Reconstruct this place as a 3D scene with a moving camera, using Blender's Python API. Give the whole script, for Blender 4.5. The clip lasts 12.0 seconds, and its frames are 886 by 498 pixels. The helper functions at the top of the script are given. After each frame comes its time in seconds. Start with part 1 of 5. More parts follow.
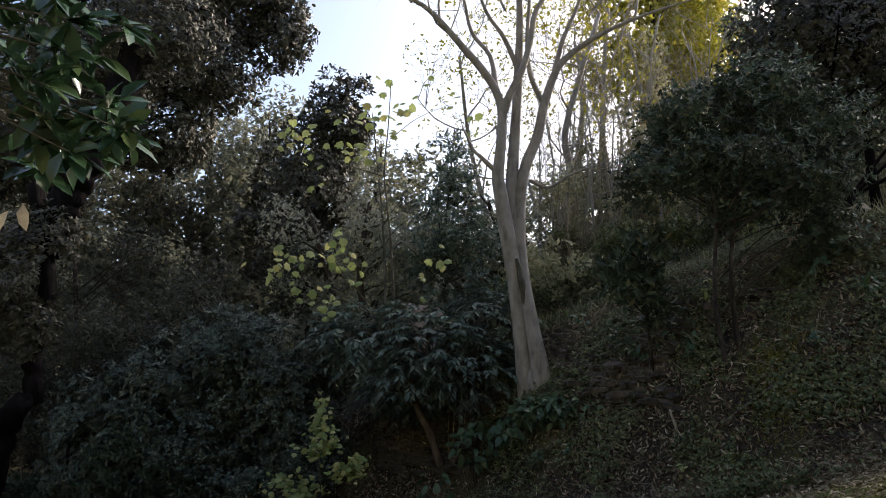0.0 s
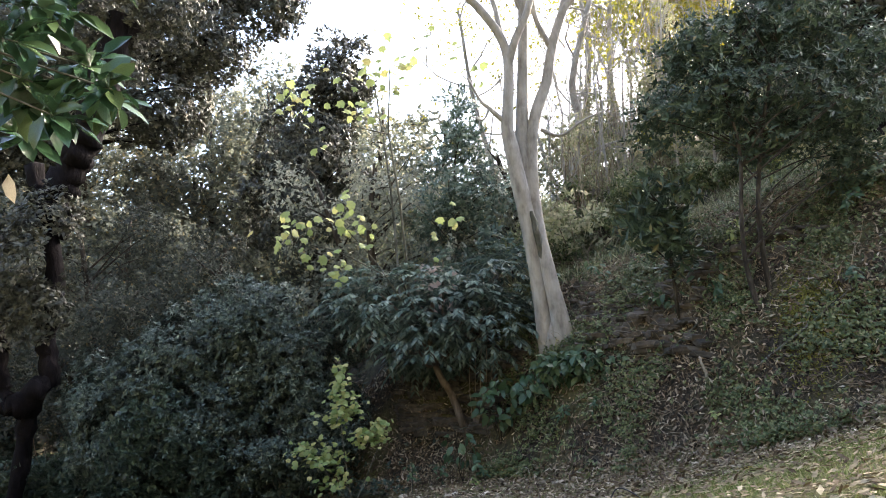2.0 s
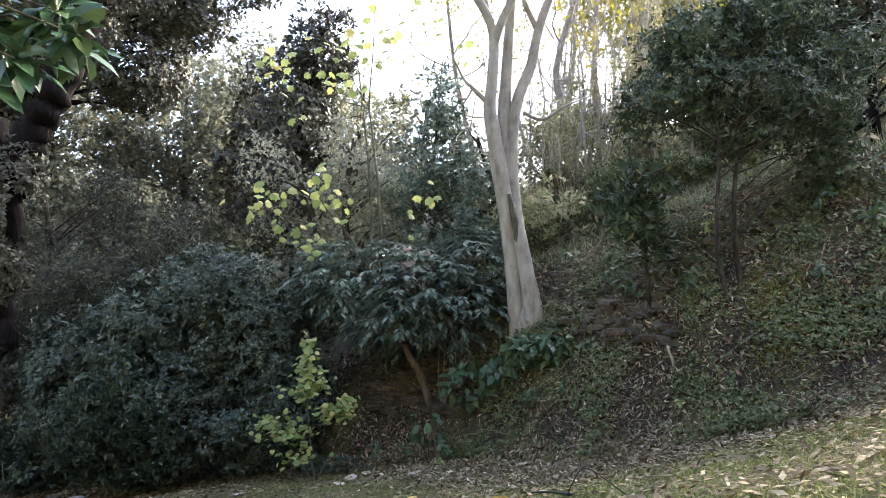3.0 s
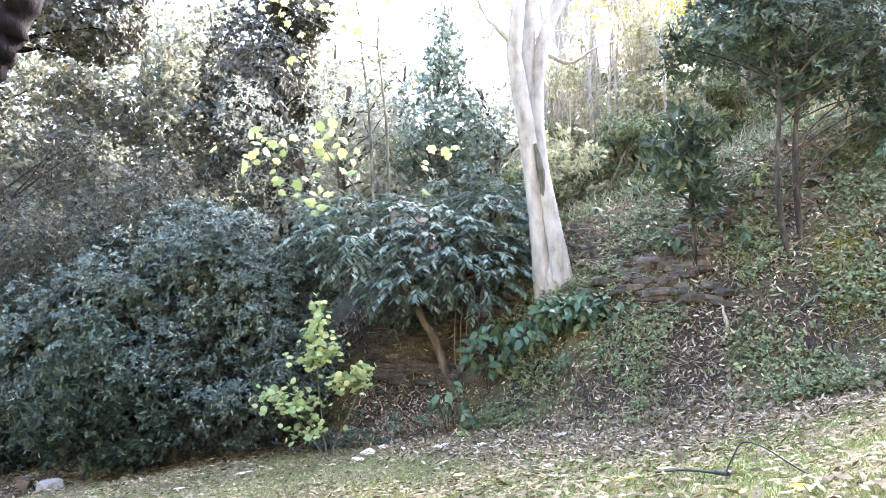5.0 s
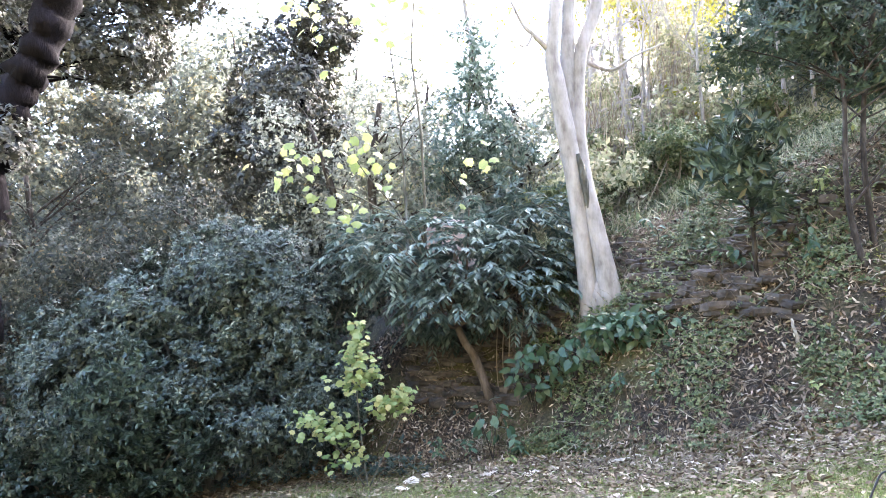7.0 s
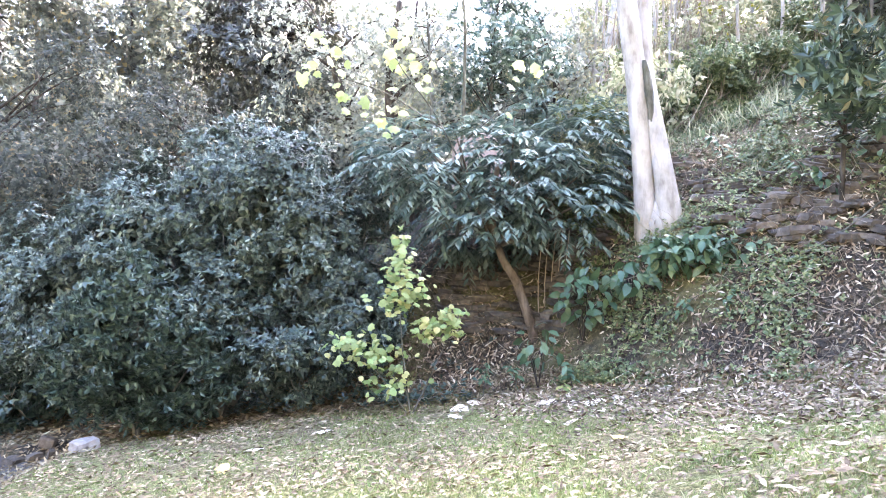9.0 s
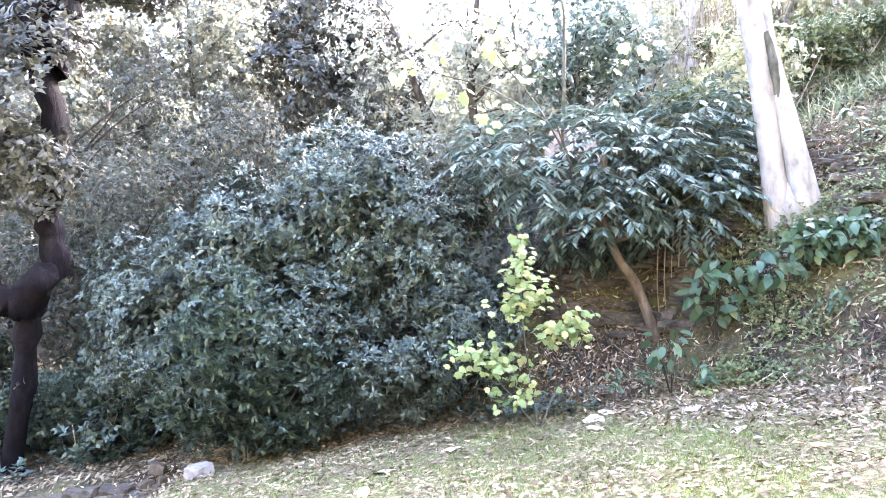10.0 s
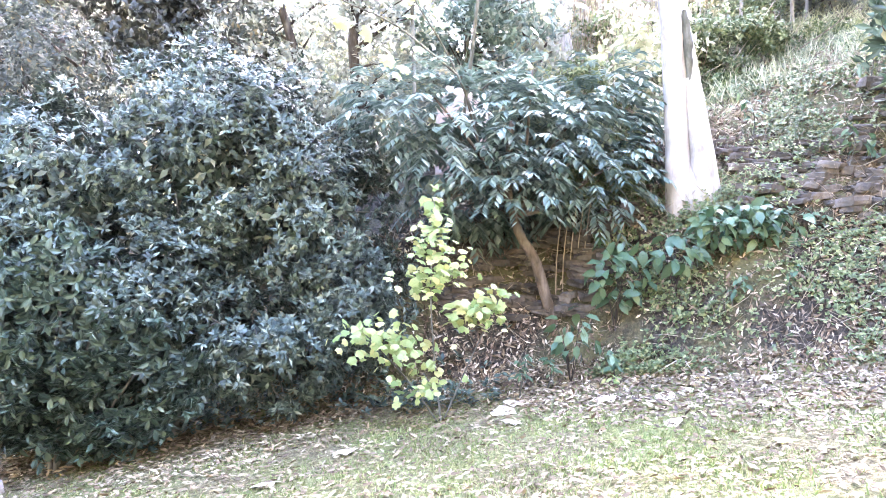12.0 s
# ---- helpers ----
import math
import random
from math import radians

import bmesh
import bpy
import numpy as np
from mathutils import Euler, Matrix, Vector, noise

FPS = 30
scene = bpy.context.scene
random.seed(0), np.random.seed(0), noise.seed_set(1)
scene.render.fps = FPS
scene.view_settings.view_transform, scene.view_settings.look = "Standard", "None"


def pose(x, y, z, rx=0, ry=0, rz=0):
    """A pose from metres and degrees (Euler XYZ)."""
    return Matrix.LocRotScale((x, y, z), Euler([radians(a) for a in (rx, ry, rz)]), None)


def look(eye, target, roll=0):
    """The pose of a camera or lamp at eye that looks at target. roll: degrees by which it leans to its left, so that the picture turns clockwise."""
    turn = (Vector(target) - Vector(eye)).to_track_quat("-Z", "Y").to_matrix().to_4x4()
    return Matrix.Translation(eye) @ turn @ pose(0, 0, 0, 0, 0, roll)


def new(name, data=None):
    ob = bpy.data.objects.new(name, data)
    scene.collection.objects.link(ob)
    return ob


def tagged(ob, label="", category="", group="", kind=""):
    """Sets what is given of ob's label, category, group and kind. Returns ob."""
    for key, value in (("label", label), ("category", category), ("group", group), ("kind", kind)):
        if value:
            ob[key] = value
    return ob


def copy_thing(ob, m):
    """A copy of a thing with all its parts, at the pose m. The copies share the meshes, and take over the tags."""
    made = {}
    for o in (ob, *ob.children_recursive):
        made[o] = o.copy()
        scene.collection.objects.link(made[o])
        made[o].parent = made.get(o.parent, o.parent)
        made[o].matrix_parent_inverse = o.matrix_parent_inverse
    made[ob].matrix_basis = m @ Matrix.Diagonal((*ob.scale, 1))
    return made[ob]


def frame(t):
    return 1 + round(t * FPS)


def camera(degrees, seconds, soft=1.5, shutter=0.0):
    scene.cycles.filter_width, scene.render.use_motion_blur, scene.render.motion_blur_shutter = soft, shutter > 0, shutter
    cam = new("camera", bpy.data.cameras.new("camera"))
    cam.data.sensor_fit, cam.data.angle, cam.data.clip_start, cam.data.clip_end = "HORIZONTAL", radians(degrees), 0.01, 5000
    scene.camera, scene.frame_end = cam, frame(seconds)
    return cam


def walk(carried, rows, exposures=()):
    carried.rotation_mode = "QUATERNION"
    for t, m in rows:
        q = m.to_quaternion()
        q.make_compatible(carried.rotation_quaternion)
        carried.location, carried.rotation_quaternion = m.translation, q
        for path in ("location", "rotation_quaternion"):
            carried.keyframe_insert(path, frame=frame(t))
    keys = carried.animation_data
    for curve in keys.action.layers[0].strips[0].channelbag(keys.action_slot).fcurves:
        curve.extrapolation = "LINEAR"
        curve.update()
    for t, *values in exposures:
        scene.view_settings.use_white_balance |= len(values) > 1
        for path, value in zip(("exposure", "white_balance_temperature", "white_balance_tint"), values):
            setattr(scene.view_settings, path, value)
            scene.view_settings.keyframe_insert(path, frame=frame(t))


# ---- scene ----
cam = camera(71.0, 12.0, 0.9)
PATH = [
    (0, (0.198, 0.139, 1.8), (0.151, 2.101, 2.186), -0.1),
    (0.5, (0.172, 0.134, 1.789), (0.126, 2.101, 2.146), -0.2),
    (1, (0.143, 0.177, 1.794), (0.129, 2.148, 2.133), -1.1),
    (1.5, (0.151, 0.298, 1.761), (0.097, 2.28, 2.025), -1.4),
    (2, (0.117, 0.477, 1.751), (0.04, 2.457, 2.025), -3.2),
    (2.5, (0.197, 0.463, 1.7), (0.188, 2.443, 1.981), -1.4),
    (3, (0.102, 0.57, 1.684), (0.105, 2.558, 1.905), -0.6),
    (3.2, (0.092, 0.615, 1.67), (0.075, 2.608, 1.839), 0.8),
    (4.8, (-0.724, 1.375, 1.567), (-0.601, 3.368, 1.671), -1.5),
    (5, (-0.78, 1.46, 1.541), (-0.643, 3.451, 1.669), -0.7),
    (5.5, (-0.925, 1.638, 1.493), (-0.815, 3.631, 1.617), -1.2),
    (6, (-0.998, 1.78, 1.494), (-0.849, 3.77, 1.63), -0.9),
    (6.5, (-1.004, 1.932, 1.475), (-0.952, 3.92, 1.687), -0.7),
    (7, (-1.067, 1.845, 1.491), (-0.987, 3.833, 1.692), -1.6),
    (7.5, (-1.125, 1.91, 1.482), (-1.018, 3.903, 1.611), -1.4),
    (7.7, (-1.183, 1.996, 1.462), (-1.107, 3.993, 1.549), -0.8),
    (9.3, (-2.412, 2.944, 1.23), (-2.176, 4.93, 1.222), 0.3),
    (9.5, (-2.562, 3.073, 1.2), (-2.373, 5.064, 1.238), 1.2),
    (10, (-2.936, 3.265, 1.171), (-2.851, 5.263, 1.208), -2.8),
    (10.5, (-3.129, 3.578, 1.114), (-2.857, 5.558, 1.047), 0.6),
    (11, (-3.302, 3.874, 1.065), (-3.215, 5.87, 0.989), -1.1),
    (11.5, (-3.486, 4.162, 1.094), (-3.013, 6.104, 1.018), 2.5),
    (12, (-3.552, 4.44, 1.017), (-2.909, 6.334, 0.991), 0.7),
]
EXPOSURES = [(0.0, 1.15, 6950, 14), (1.0, 1.75, 6950, 13), (1.5, 2.35, 6900, 13), (2.5, 3.1, 6800, 13), (3.2, 2.9, 6700, 14), (4.8, 4.65, 6400, 19), (6.0, 4.65, 6350, 19), (6.5, 4.65, 6320, 19), (7.0, 4.4, 6280, 20), (7.7, 4.25, 6250, 21), (9.3, 5.25, 6200, 25), (11.0, 5.5, 6180, 27), (12.0, 5.75, 6200, 28)]
walk(cam, [(t, look(eye, target, roll)) for t, eye, target, roll in PATH], EXPOSURES)

# ---------- world, sun ----------
world = bpy.data.worlds.new("world")
scene.world = world
world.use_nodes = True
wn = world.node_tree
sky = wn.nodes.new("ShaderNodeTexSky")
sky.sky_type, sky.sun_disc = "NISHITA", False
SUN_EL, SUN_AZ = 35.0, 48.0
sky.sun_elevation, sky.sun_rotation = radians(SUN_EL), radians(SUN_AZ)
sky.air_density, sky.dust_density, sky.ozone_density = 1.0, 3.0, 1.0
wn.nodes["Background"].inputs["Strength"].default_value = 0.15
wn.links.new(sky.outputs[0], wn.nodes["Background"].inputs["Color"])
sun = new("sun", bpy.data.lights.new("sun", "SUN"))
sun.data.energy, sun.data.angle, sun.data.color = 3.1, radians(12), (1.0, 0.93, 0.8)
sun_dir = Vector((math.sin(radians(SUN_AZ)) * math.cos(radians(SUN_EL)), math.cos(radians(SUN_AZ)) * math.cos(radians(SUN_EL)), math.sin(radians(SUN_EL))))
sun.matrix_world = look(sun_dir * 50, (0, 0, 0))

rng = np.random.default_rng(7)


# ---------- materials ----------
def base_material(name):
    m = bpy.data.materials.new(name)
    m.use_nodes = True
    return m, m.node_tree, m.node_tree.nodes["Principled BSDF"]


def ramp(nt, fac, stops):
    r = nt.nodes.new("ShaderNodeValToRGB")
    while len(r.color_ramp.elements) < len(stops):
        r.color_ramp.elements.new(0.5)
    for e, (p, c) in zip(r.color_ramp.elements, stops):
        e.position, e.color = p, (*c, 1)
    nt.links.new(fac, r.inputs[0])
    return r.outputs[0]


def noise_tex(nt, scale, detail=4.0, rough=0.6, coord="Object", stretch=None):
    tc = nt.nodes.new("ShaderNodeTexCoord")
    n = nt.nodes.new("ShaderNodeTexNoise")
    n.inputs["Scale"].default_value, n.inputs["Detail"].default_value, n.inputs["Roughness"].default_value = scale, detail, rough
    vec = tc.outputs[coord]
    if stretch:
        mp = nt.nodes.new("ShaderNodeMapping")
        mp.inputs["Scale"].default_value = stretch
        nt.links.new(vec, mp.inputs[0])
        vec = mp.outputs[0]
    nt.links.new(vec, n.inputs["Vector"])
    return n.outputs["Fac"]


def bump(nt, bsdf, height, strength, distance):
    b = nt.nodes.new("ShaderNodeBump")
    b.inputs["Strength"].default_value, b.inputs["Distance"].default_value = strength, distance
    nt.links.new(height, b.inputs["Height"])
    nt.links.new(b.outputs[0], bsdf.inputs["Normal"])


def leaf_material(name, stops, rough=0.45, glow=0.25, single=False):
    """Leaves that vary one by one, shiny on top, with some light passing through."""
    m, nt, bsdf = base_material(name)
    if single:
        g = nt.nodes.new("ShaderNodeObjectInfo").outputs["Random"]
    else:
        g = nt.nodes.new("ShaderNodeNewGeometry").outputs["Random Per Island"]
    col = ramp(nt, g, stops)
    patch = noise_tex(nt, 1.4 if not single else 40.0, 3)
    hs = nt.nodes.new("ShaderNodeHueSaturation")
    mr = nt.nodes.new("ShaderNodeMapRange")
    mr.inputs[1].default_value, mr.inputs[2].default_value, mr.inputs[3].default_value, mr.inputs[4].default_value = 0.3, 0.7, 0.7, 1.25
    nt.links.new(patch, mr.inputs[0])
    nt.links.new(mr.outputs[0], hs.inputs["Value"])
    nt.links.new(col, hs.inputs["Color"])
    nt.links.new(hs.outputs[0], bsdf.inputs["Base Color"])
    bsdf.inputs["Roughness"].default_value = rough
    bsdf.inputs["Specular IOR Level"].default_value = 0.36
    tr = nt.nodes.new("ShaderNodeBsdfTranslucent")
    nt.links.new(hs.outputs[0], tr.inputs[0])
    mix = nt.nodes.new("ShaderNodeMixShader")
    mix.inputs[0].default_value = glow
    nt.links.new(bsdf.outputs[0], mix.inputs[1])
    nt.links.new(tr.outputs[0], mix.inputs[2])
    nt.links.new(mix.outputs[0], nt.nodes["Material Output"].inputs["Surface"])
    return m


def bark_material(name, a, b, c, scale=6.0, rough=0.85, relief=0.02, stretch=(1, 1, 0.25), stain=0.8):
    m, nt, bsdf = base_material(name)
    n1, n2 = noise_tex(nt, scale, 6, 0.65, stretch=stretch), noise_tex(nt, scale * 0.35, 3)
    col = ramp(nt, n1, [(0.3, a), (0.5, b), (0.68, c)])
    mx = nt.nodes.new("ShaderNodeMix")
    mx.data_type, mx.blend_type = "RGBA", "MULTIPLY"
    nt.links.new(col, mx.inputs["A"])
    nt.links.new(ramp(nt, n2, [(0.35, (0.55, 0.56, 0.5)), (0.6, (1, 1, 1))]), mx.inputs["B"])
    mx.inputs["Factor"].default_value = stain
    nt.links.new(mx.outputs["Result"], bsdf.inputs["Base Color"])
    bsdf.inputs["Roughness"].default_value = rough
    bsdf.inputs["Specular IOR Level"].default_value = 0.15
    bump(nt, bsdf, n1, 0.8, relief)
    return m


def stone_material(name, a, b, c, scale=5.0):
    m, nt, bsdf = base_material(name)
    n1, n2 = noise_tex(nt, scale, 8, 0.7), noise_tex(nt, scale * 5, 4, 0.7)
    oi = nt.nodes.new("ShaderNodeObjectInfo")
    hs = nt.nodes.new("ShaderNodeHueSaturation")
    mr = nt.nodes.new("ShaderNodeMapRange")
    mr.inputs[3].default_value, mr.inputs[4].default_value = 0.6, 1.25
    nt.links.new(oi.outputs["Random"], mr.inputs[0])
    nt.links.new(mr.outputs[0], hs.inputs["Value"])
    nt.links.new(ramp(nt, n1, [(0.3, a), (0.5, b), (0.7, c)]), hs.inputs["Color"])
    nt.links.new(hs.outputs[0], bsdf.inputs["Base Color"])
    bsdf.inputs["Roughness"].default_value = 0.9
    bump(nt, bsdf, n2, 0.6, 0.01)
    return m


M_BUSH = leaf_material("bush_leaf", [(0.0, (0.018, 0.032, 0.025)), (0.5, (0.048, 0.075, 0.06)), (0.85, (0.108, 0.145, 0.116)), (1.0, (0.2, 0.235, 0.18))], 0.48, 0.06)
M_BUSHLOW = leaf_material("low_bush_leaf", [(0.0, (0.02, 0.038, 0.03)), (0.6, (0.06, 0.095, 0.07)), (1.0, (0.12, 0.165, 0.12))], 0.36, 0.18)
M_PINN = leaf_material("drooping_leaflet", [(0.0, (0.058, 0.095, 0.078)), (0.6, (0.145, 0.205, 0.165)), (1.0, (0.26, 0.315, 0.255))], 0.45, 0.28)
M_OAK = leaf_material("holm_oak_leaf", [(0.0, (0.024, 0.027, 0.022)), (0.6, (0.06, 0.066, 0.05)), (1.0, (0.12, 0.12, 0.09))], 0.5, 0.12)
M_LAUREL = leaf_material("evergreen_leaf", [(0.0, (0.035, 0.058, 0.042)), (0.6, (0.07, 0.11, 0.072)), (0.95, (0.12, 0.165, 0.105)), (1.0, (0.22, 0.19, 0.09))], 0.4, 0.2)
M_WOODS = leaf_material("woodland_leaf", [(0.0, (0.034, 0.043, 0.036)), (0.5, (0.068, 0.08, 0.064)), (0.92, (0.115, 0.125, 0.095)), (1.0, (0.2, 0.16, 0.085))], 0.6, 0.4)
# distant olive leaves, lightened so that haze is painted into their colour
M_FAR = leaf_material("hazed_olive_leaf", [(0.0, (0.085, 0.1, 0.08)), (0.5, (0.15, 0.165, 0.13)), (0.9, (0.22, 0.23, 0.175)), (1.0, (0.32, 0.27, 0.13))], 0.6, 0.5)
# grey-green leaves whose paleness is bright haze put into the colour
M_HAZE = leaf_material("haze_paled_green_leaf", [(0.0, (0.17, 0.19, 0.15)), (0.5, (0.28, 0.3, 0.24)), (0.95, (0.4, 0.41, 0.33)), (1.0, (0.48, 0.42, 0.24))], 0.6, 0.5)
M_GOLD = leaf_material("golden_leaf", [(0.0, (0.22, 0.24, 0.03)), (0.6, (0.38, 0.36, 0.05)), (1.0, (0.5, 0.42, 0.08))], 0.6, 0.5)
M_SCRUB = leaf_material("pale_scrub_leaf", [(0.0, (0.2, 0.22, 0.12)), (0.5, (0.37, 0.38, 0.23)), (1.0, (0.54, 0.5, 0.34))], 0.7, 0.5)
M_UNDER = leaf_material("undergrowth_leaf", [(0.0, (0.055, 0.084, 0.034)), (0.6, (0.125, 0.16, 0.068)), (1.0, (0.27, 0.285, 0.135))], 0.45, 0.25)
M_BANKLITTER = leaf_material("bank_dead_leaf", [(0.0, (0.05, 0.035, 0.025)), (0.45, (0.17, 0.124, 0.082)), (0.8, (0.34, 0.275, 0.195)), (1.0, (0.6, 0.53, 0.4))], 0.75, 0.1)
M_LITTER = leaf_material("dead_leaf", [(0.0, (0.08, 0.055, 0.03)), (0.4, (0.17, 0.13, 0.075)), (0.8, (0.25, 0.2, 0.118)), (1.0, (0.4, 0.34, 0.22))], 0.75, 0.1)
M_GRASS = leaf_material("grass_blade", [(0.0, (0.105, 0.15, 0.04)), (0.6, (0.205, 0.245, 0.085)), (1.0, (0.335, 0.335, 0.17))], 0.55, 0.35)
M_DRY = leaf_material("dry_stalk", [(0.0, (0.15, 0.11, 0.08)), (0.6, (0.3, 0.25, 0.18)), (1.0, (0.45, 0.4, 0.3))], 0.8, 0.1)
M_BROAD = leaf_material("broad_leaf", [(0.0, (0.04, 0.085, 0.045)), (0.7, (0.08, 0.14, 0.075)), (1.0, (0.15, 0.21, 0.11))], 0.35, 0.25, True)
M_MAPLE = leaf_material("lime_leaf", [(0.0, (0.26, 0.34, 0.12)), (0.75, (0.4, 0.46, 0.19)), (1.0, (0.58, 0.52, 0.2))], 0.55, 0.45, True)
M_YOUNG = leaf_material("yellow_green_leaf", [(0.0, (0.18, 0.26, 0.09)), (0.6, (0.32, 0.38, 0.15)), (1.0, (0.46, 0.44, 0.19))], 0.55, 0.4, True)
M_MAGN = leaf_material("glossy_leaf", [(0.0, (0.025, 0.06, 0.03)), (0.7, (0.04, 0.085, 0.04)), (1.0, (0.08, 0.12, 0.05))], 0.22, 0.12, True)
M_PALELEAF = leaf_material("pale_dead_leaf", [(0.0, (0.45, 0.38, 0.28)), (1.0, (0.68, 0.62, 0.5))], 0.75, 0.15, True)
M_YELLOWLEAF = leaf_material("fallen_yellow_leaf", [(0.0, (0.6, 0.43, 0.09)), (1.0, (0.68, 0.54, 0.16))], 0.7, 0.2, True)
M_PALEBARK = bark_material("pale_smooth_bark", (0.2, 0.185, 0.17), (0.36, 0.34, 0.315), (0.46, 0.44, 0.415), 7.0, 0.75, 0.012, (1, 1, 0.35), 0.5)
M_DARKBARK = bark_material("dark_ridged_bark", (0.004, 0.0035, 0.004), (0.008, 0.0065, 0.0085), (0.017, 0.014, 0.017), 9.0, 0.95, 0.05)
M_BROWNBARK = bark_material("brown_bark", (0.06, 0.048, 0.038), (0.135, 0.108, 0.085), (0.21, 0.175, 0.145), 14.0, 0.85, 0.01)
M_GREYBARK = bark_material("grey_bark", (0.05, 0.05, 0.042), (0.12, 0.12, 0.102), (0.21, 0.21, 0.18), 12.0, 0.85, 0.01)
M_TWIGBARK = bark_material("dark_twig_bark", (0.02, 0.017, 0.014), (0.06, 0.05, 0.042), (0.13, 0.115, 0.095), 14.0, 0.9, 0.01)
M_WHITEWOOD = bark_material("bleached_wood", (0.35, 0.32, 0.27), (0.55, 0.52, 0.46), (0.7, 0.67, 0.6), 20.0, 0.8, 0.004)
M_SLATE = stone_material("slaty_stone", (0.035, 0.03, 0.025), (0.08, 0.068, 0.055), (0.15, 0.13, 0.105))
M_PALESTONE = stone_material("pale_stone", (0.16, 0.145, 0.13), (0.27, 0.25, 0.23), (0.37, 0.35, 0.33), 7.0)
M_PINKSTONE = stone_material("pinkish_stone", (0.4, 0.28, 0.23), (0.58, 0.45, 0.38), (0.68, 0.6, 0.53), 6.0)
M_PATH = stone_material("path_gravel", (0.06, 0.055, 0.048), (0.1, 0.092, 0.082), (0.15, 0.14, 0.125), 9.0)
M_HOSE, nt_, b_ = base_material("black_plastic")
b_.inputs["Base Color"].default_value, b_.inputs["Roughness"].default_value = (0.015, 0.015, 0.017, 1), 0.4
bump(nt_, b_, noise_tex(nt_, 60), 0.2, 0.002)


def ground_material():
    m, nt, bsdf = base_material("hillside_ground")
    n1, n2, n3 = noise_tex(nt, 0.9, 6), noise_tex(nt, 22, 10, 0.82), noise_tex(nt, 55, 4, 0.7)
    soil = ramp(nt, n2, [(0.42, (0.012, 0.01, 0.008)), (0.51, (0.04, 0.032, 0.023)), (0.6, (0.115, 0.092, 0.065)), (0.72, (0.3, 0.25, 0.18))])
    moss = ramp(nt, n2, [(0.3, (0.04, 0.04, 0.02)), (0.55, (0.12, 0.115, 0.05)), (0.75, (0.24, 0.22, 0.12))])
    mx = nt.nodes.new("ShaderNodeMix")
    mx.data_type = "RGBA"
    nt.links.new(ramp(nt, n1, [(0.45, (0, 0, 0)), (0.62, (1, 1, 1))]), mx.inputs["Factor"])
    nt.links.new(soil, mx.inputs["A"])
    nt.links.new(moss, mx.inputs["B"])
    nt.links.new(mx.outputs["Result"], bsdf.inputs["Base Color"])
    bsdf.inputs["Roughness"].default_value = 0.95
    bump(nt, bsdf, n3, 1.0, 0.03)
    return m


M_GROUND = ground_material()


def lawn_material():
    m, nt, bsdf = base_material("mossy_lawn_soil")
    fine, patch = noise_tex(nt, 26, 10, 0.8), noise_tex(nt, 1.6, 5)
    dry = ramp(nt, fine, [(0.38, (0.05, 0.042, 0.024)), (0.52, (0.15, 0.13, 0.07)), (0.68, (0.33, 0.285, 0.17))])
    moss = ramp(nt, fine, [(0.38, (0.045, 0.058, 0.014)), (0.52, (0.145, 0.15, 0.06)), (0.68, (0.29, 0.28, 0.14))])
    mx = nt.nodes.new("ShaderNodeMix")
    mx.data_type = "RGBA"
    nt.links.new(ramp(nt, patch, [(0.4, (0, 0, 0)), (0.6, (1, 1, 1))]), mx.inputs["Factor"])
    nt.links.new(dry, mx.inputs["A"])
    nt.links.new(moss, mx.inputs["B"])
    nt.links.new(mx.outputs["Result"], bsdf.inputs["Base Color"])
    bsdf.inputs["Roughness"].default_value = 0.95
    bsdf.inputs["Specular IOR Level"].default_value = 0.15
    bump(nt, bsdf, fine, 1.0, 0.03)
    return m


M_LAWN = lawn_material()


# ---------- mesh builders ----------
def unit(v):
    return v / np.maximum(np.linalg.norm(v, axis=-1, keepdims=True), 1e-9)


def mesh_of(name, verts, faces, material, smooth=False):
    """A mesh from arrays; faces: list of arrays of triangles or quads."""
    me = bpy.data.meshes.new(name)
    faces = [f for f in faces if len(f)]
    verts = np.asarray(verts, np.float32)
    loops = np.concatenate([np.asarray(f, np.int32).ravel() for f in faces])
    sizes = np.concatenate([np.full(len(f), np.asarray(f).shape[1], np.int32) for f in faces])
    me.vertices.add(len(verts))
    me.vertices.foreach_set("co", verts.ravel())
    me.loops.add(len(loops))
    me.loops.foreach_set("vertex_index", loops)
    me.polygons.add(len(sizes))
    me.polygons.foreach_set("loop_start", np.concatenate([[0], np.cumsum(sizes)[:-1]]).astype(np.int32))
    me.polygons.foreach_set("loop_total", sizes)
    me.polygons.foreach_set("use_smooth", np.full(len(sizes), smooth))
    me.update(calc_edges=True)
    me.materials.append(material)
    return me


def part(name, me, parent, label=""):
    ob = new(name, me)
    ob.parent = parent
    return tagged(ob, label)


def thing(name, label, category, group="", kind="", at=(0, 0, 0)):
    ob = tagged(new(name), label, category, group, kind)
    ob.location = at
    return ob


# leaf outlines: (along, across, up) of vertices and their triangles, for a leaf one long
KITE = (np.array([[0, 0, 0], [.45, .5, .0], [.45, -.5, .0], [.5, 0, -.06], [1, 0, -.12]]), np.array([[0, 3, 1], [0, 2, 3], [1, 3, 4], [3, 2, 4]]))
OVAL = (np.array([[0, 0, 0], [.25, .4, .05], [.25, -.4, .05], [.65, .42, .02], [.65, -.42, .02], [1, 0, -.16], [.25, 0, 0], [.65, 0, -.05]]),
        np.array([[0, 6, 1], [0, 2, 6], [1, 6, 7], [1, 7, 3], [6, 2, 4], [6, 4, 7], [3, 7, 5], [7, 4, 5]]))
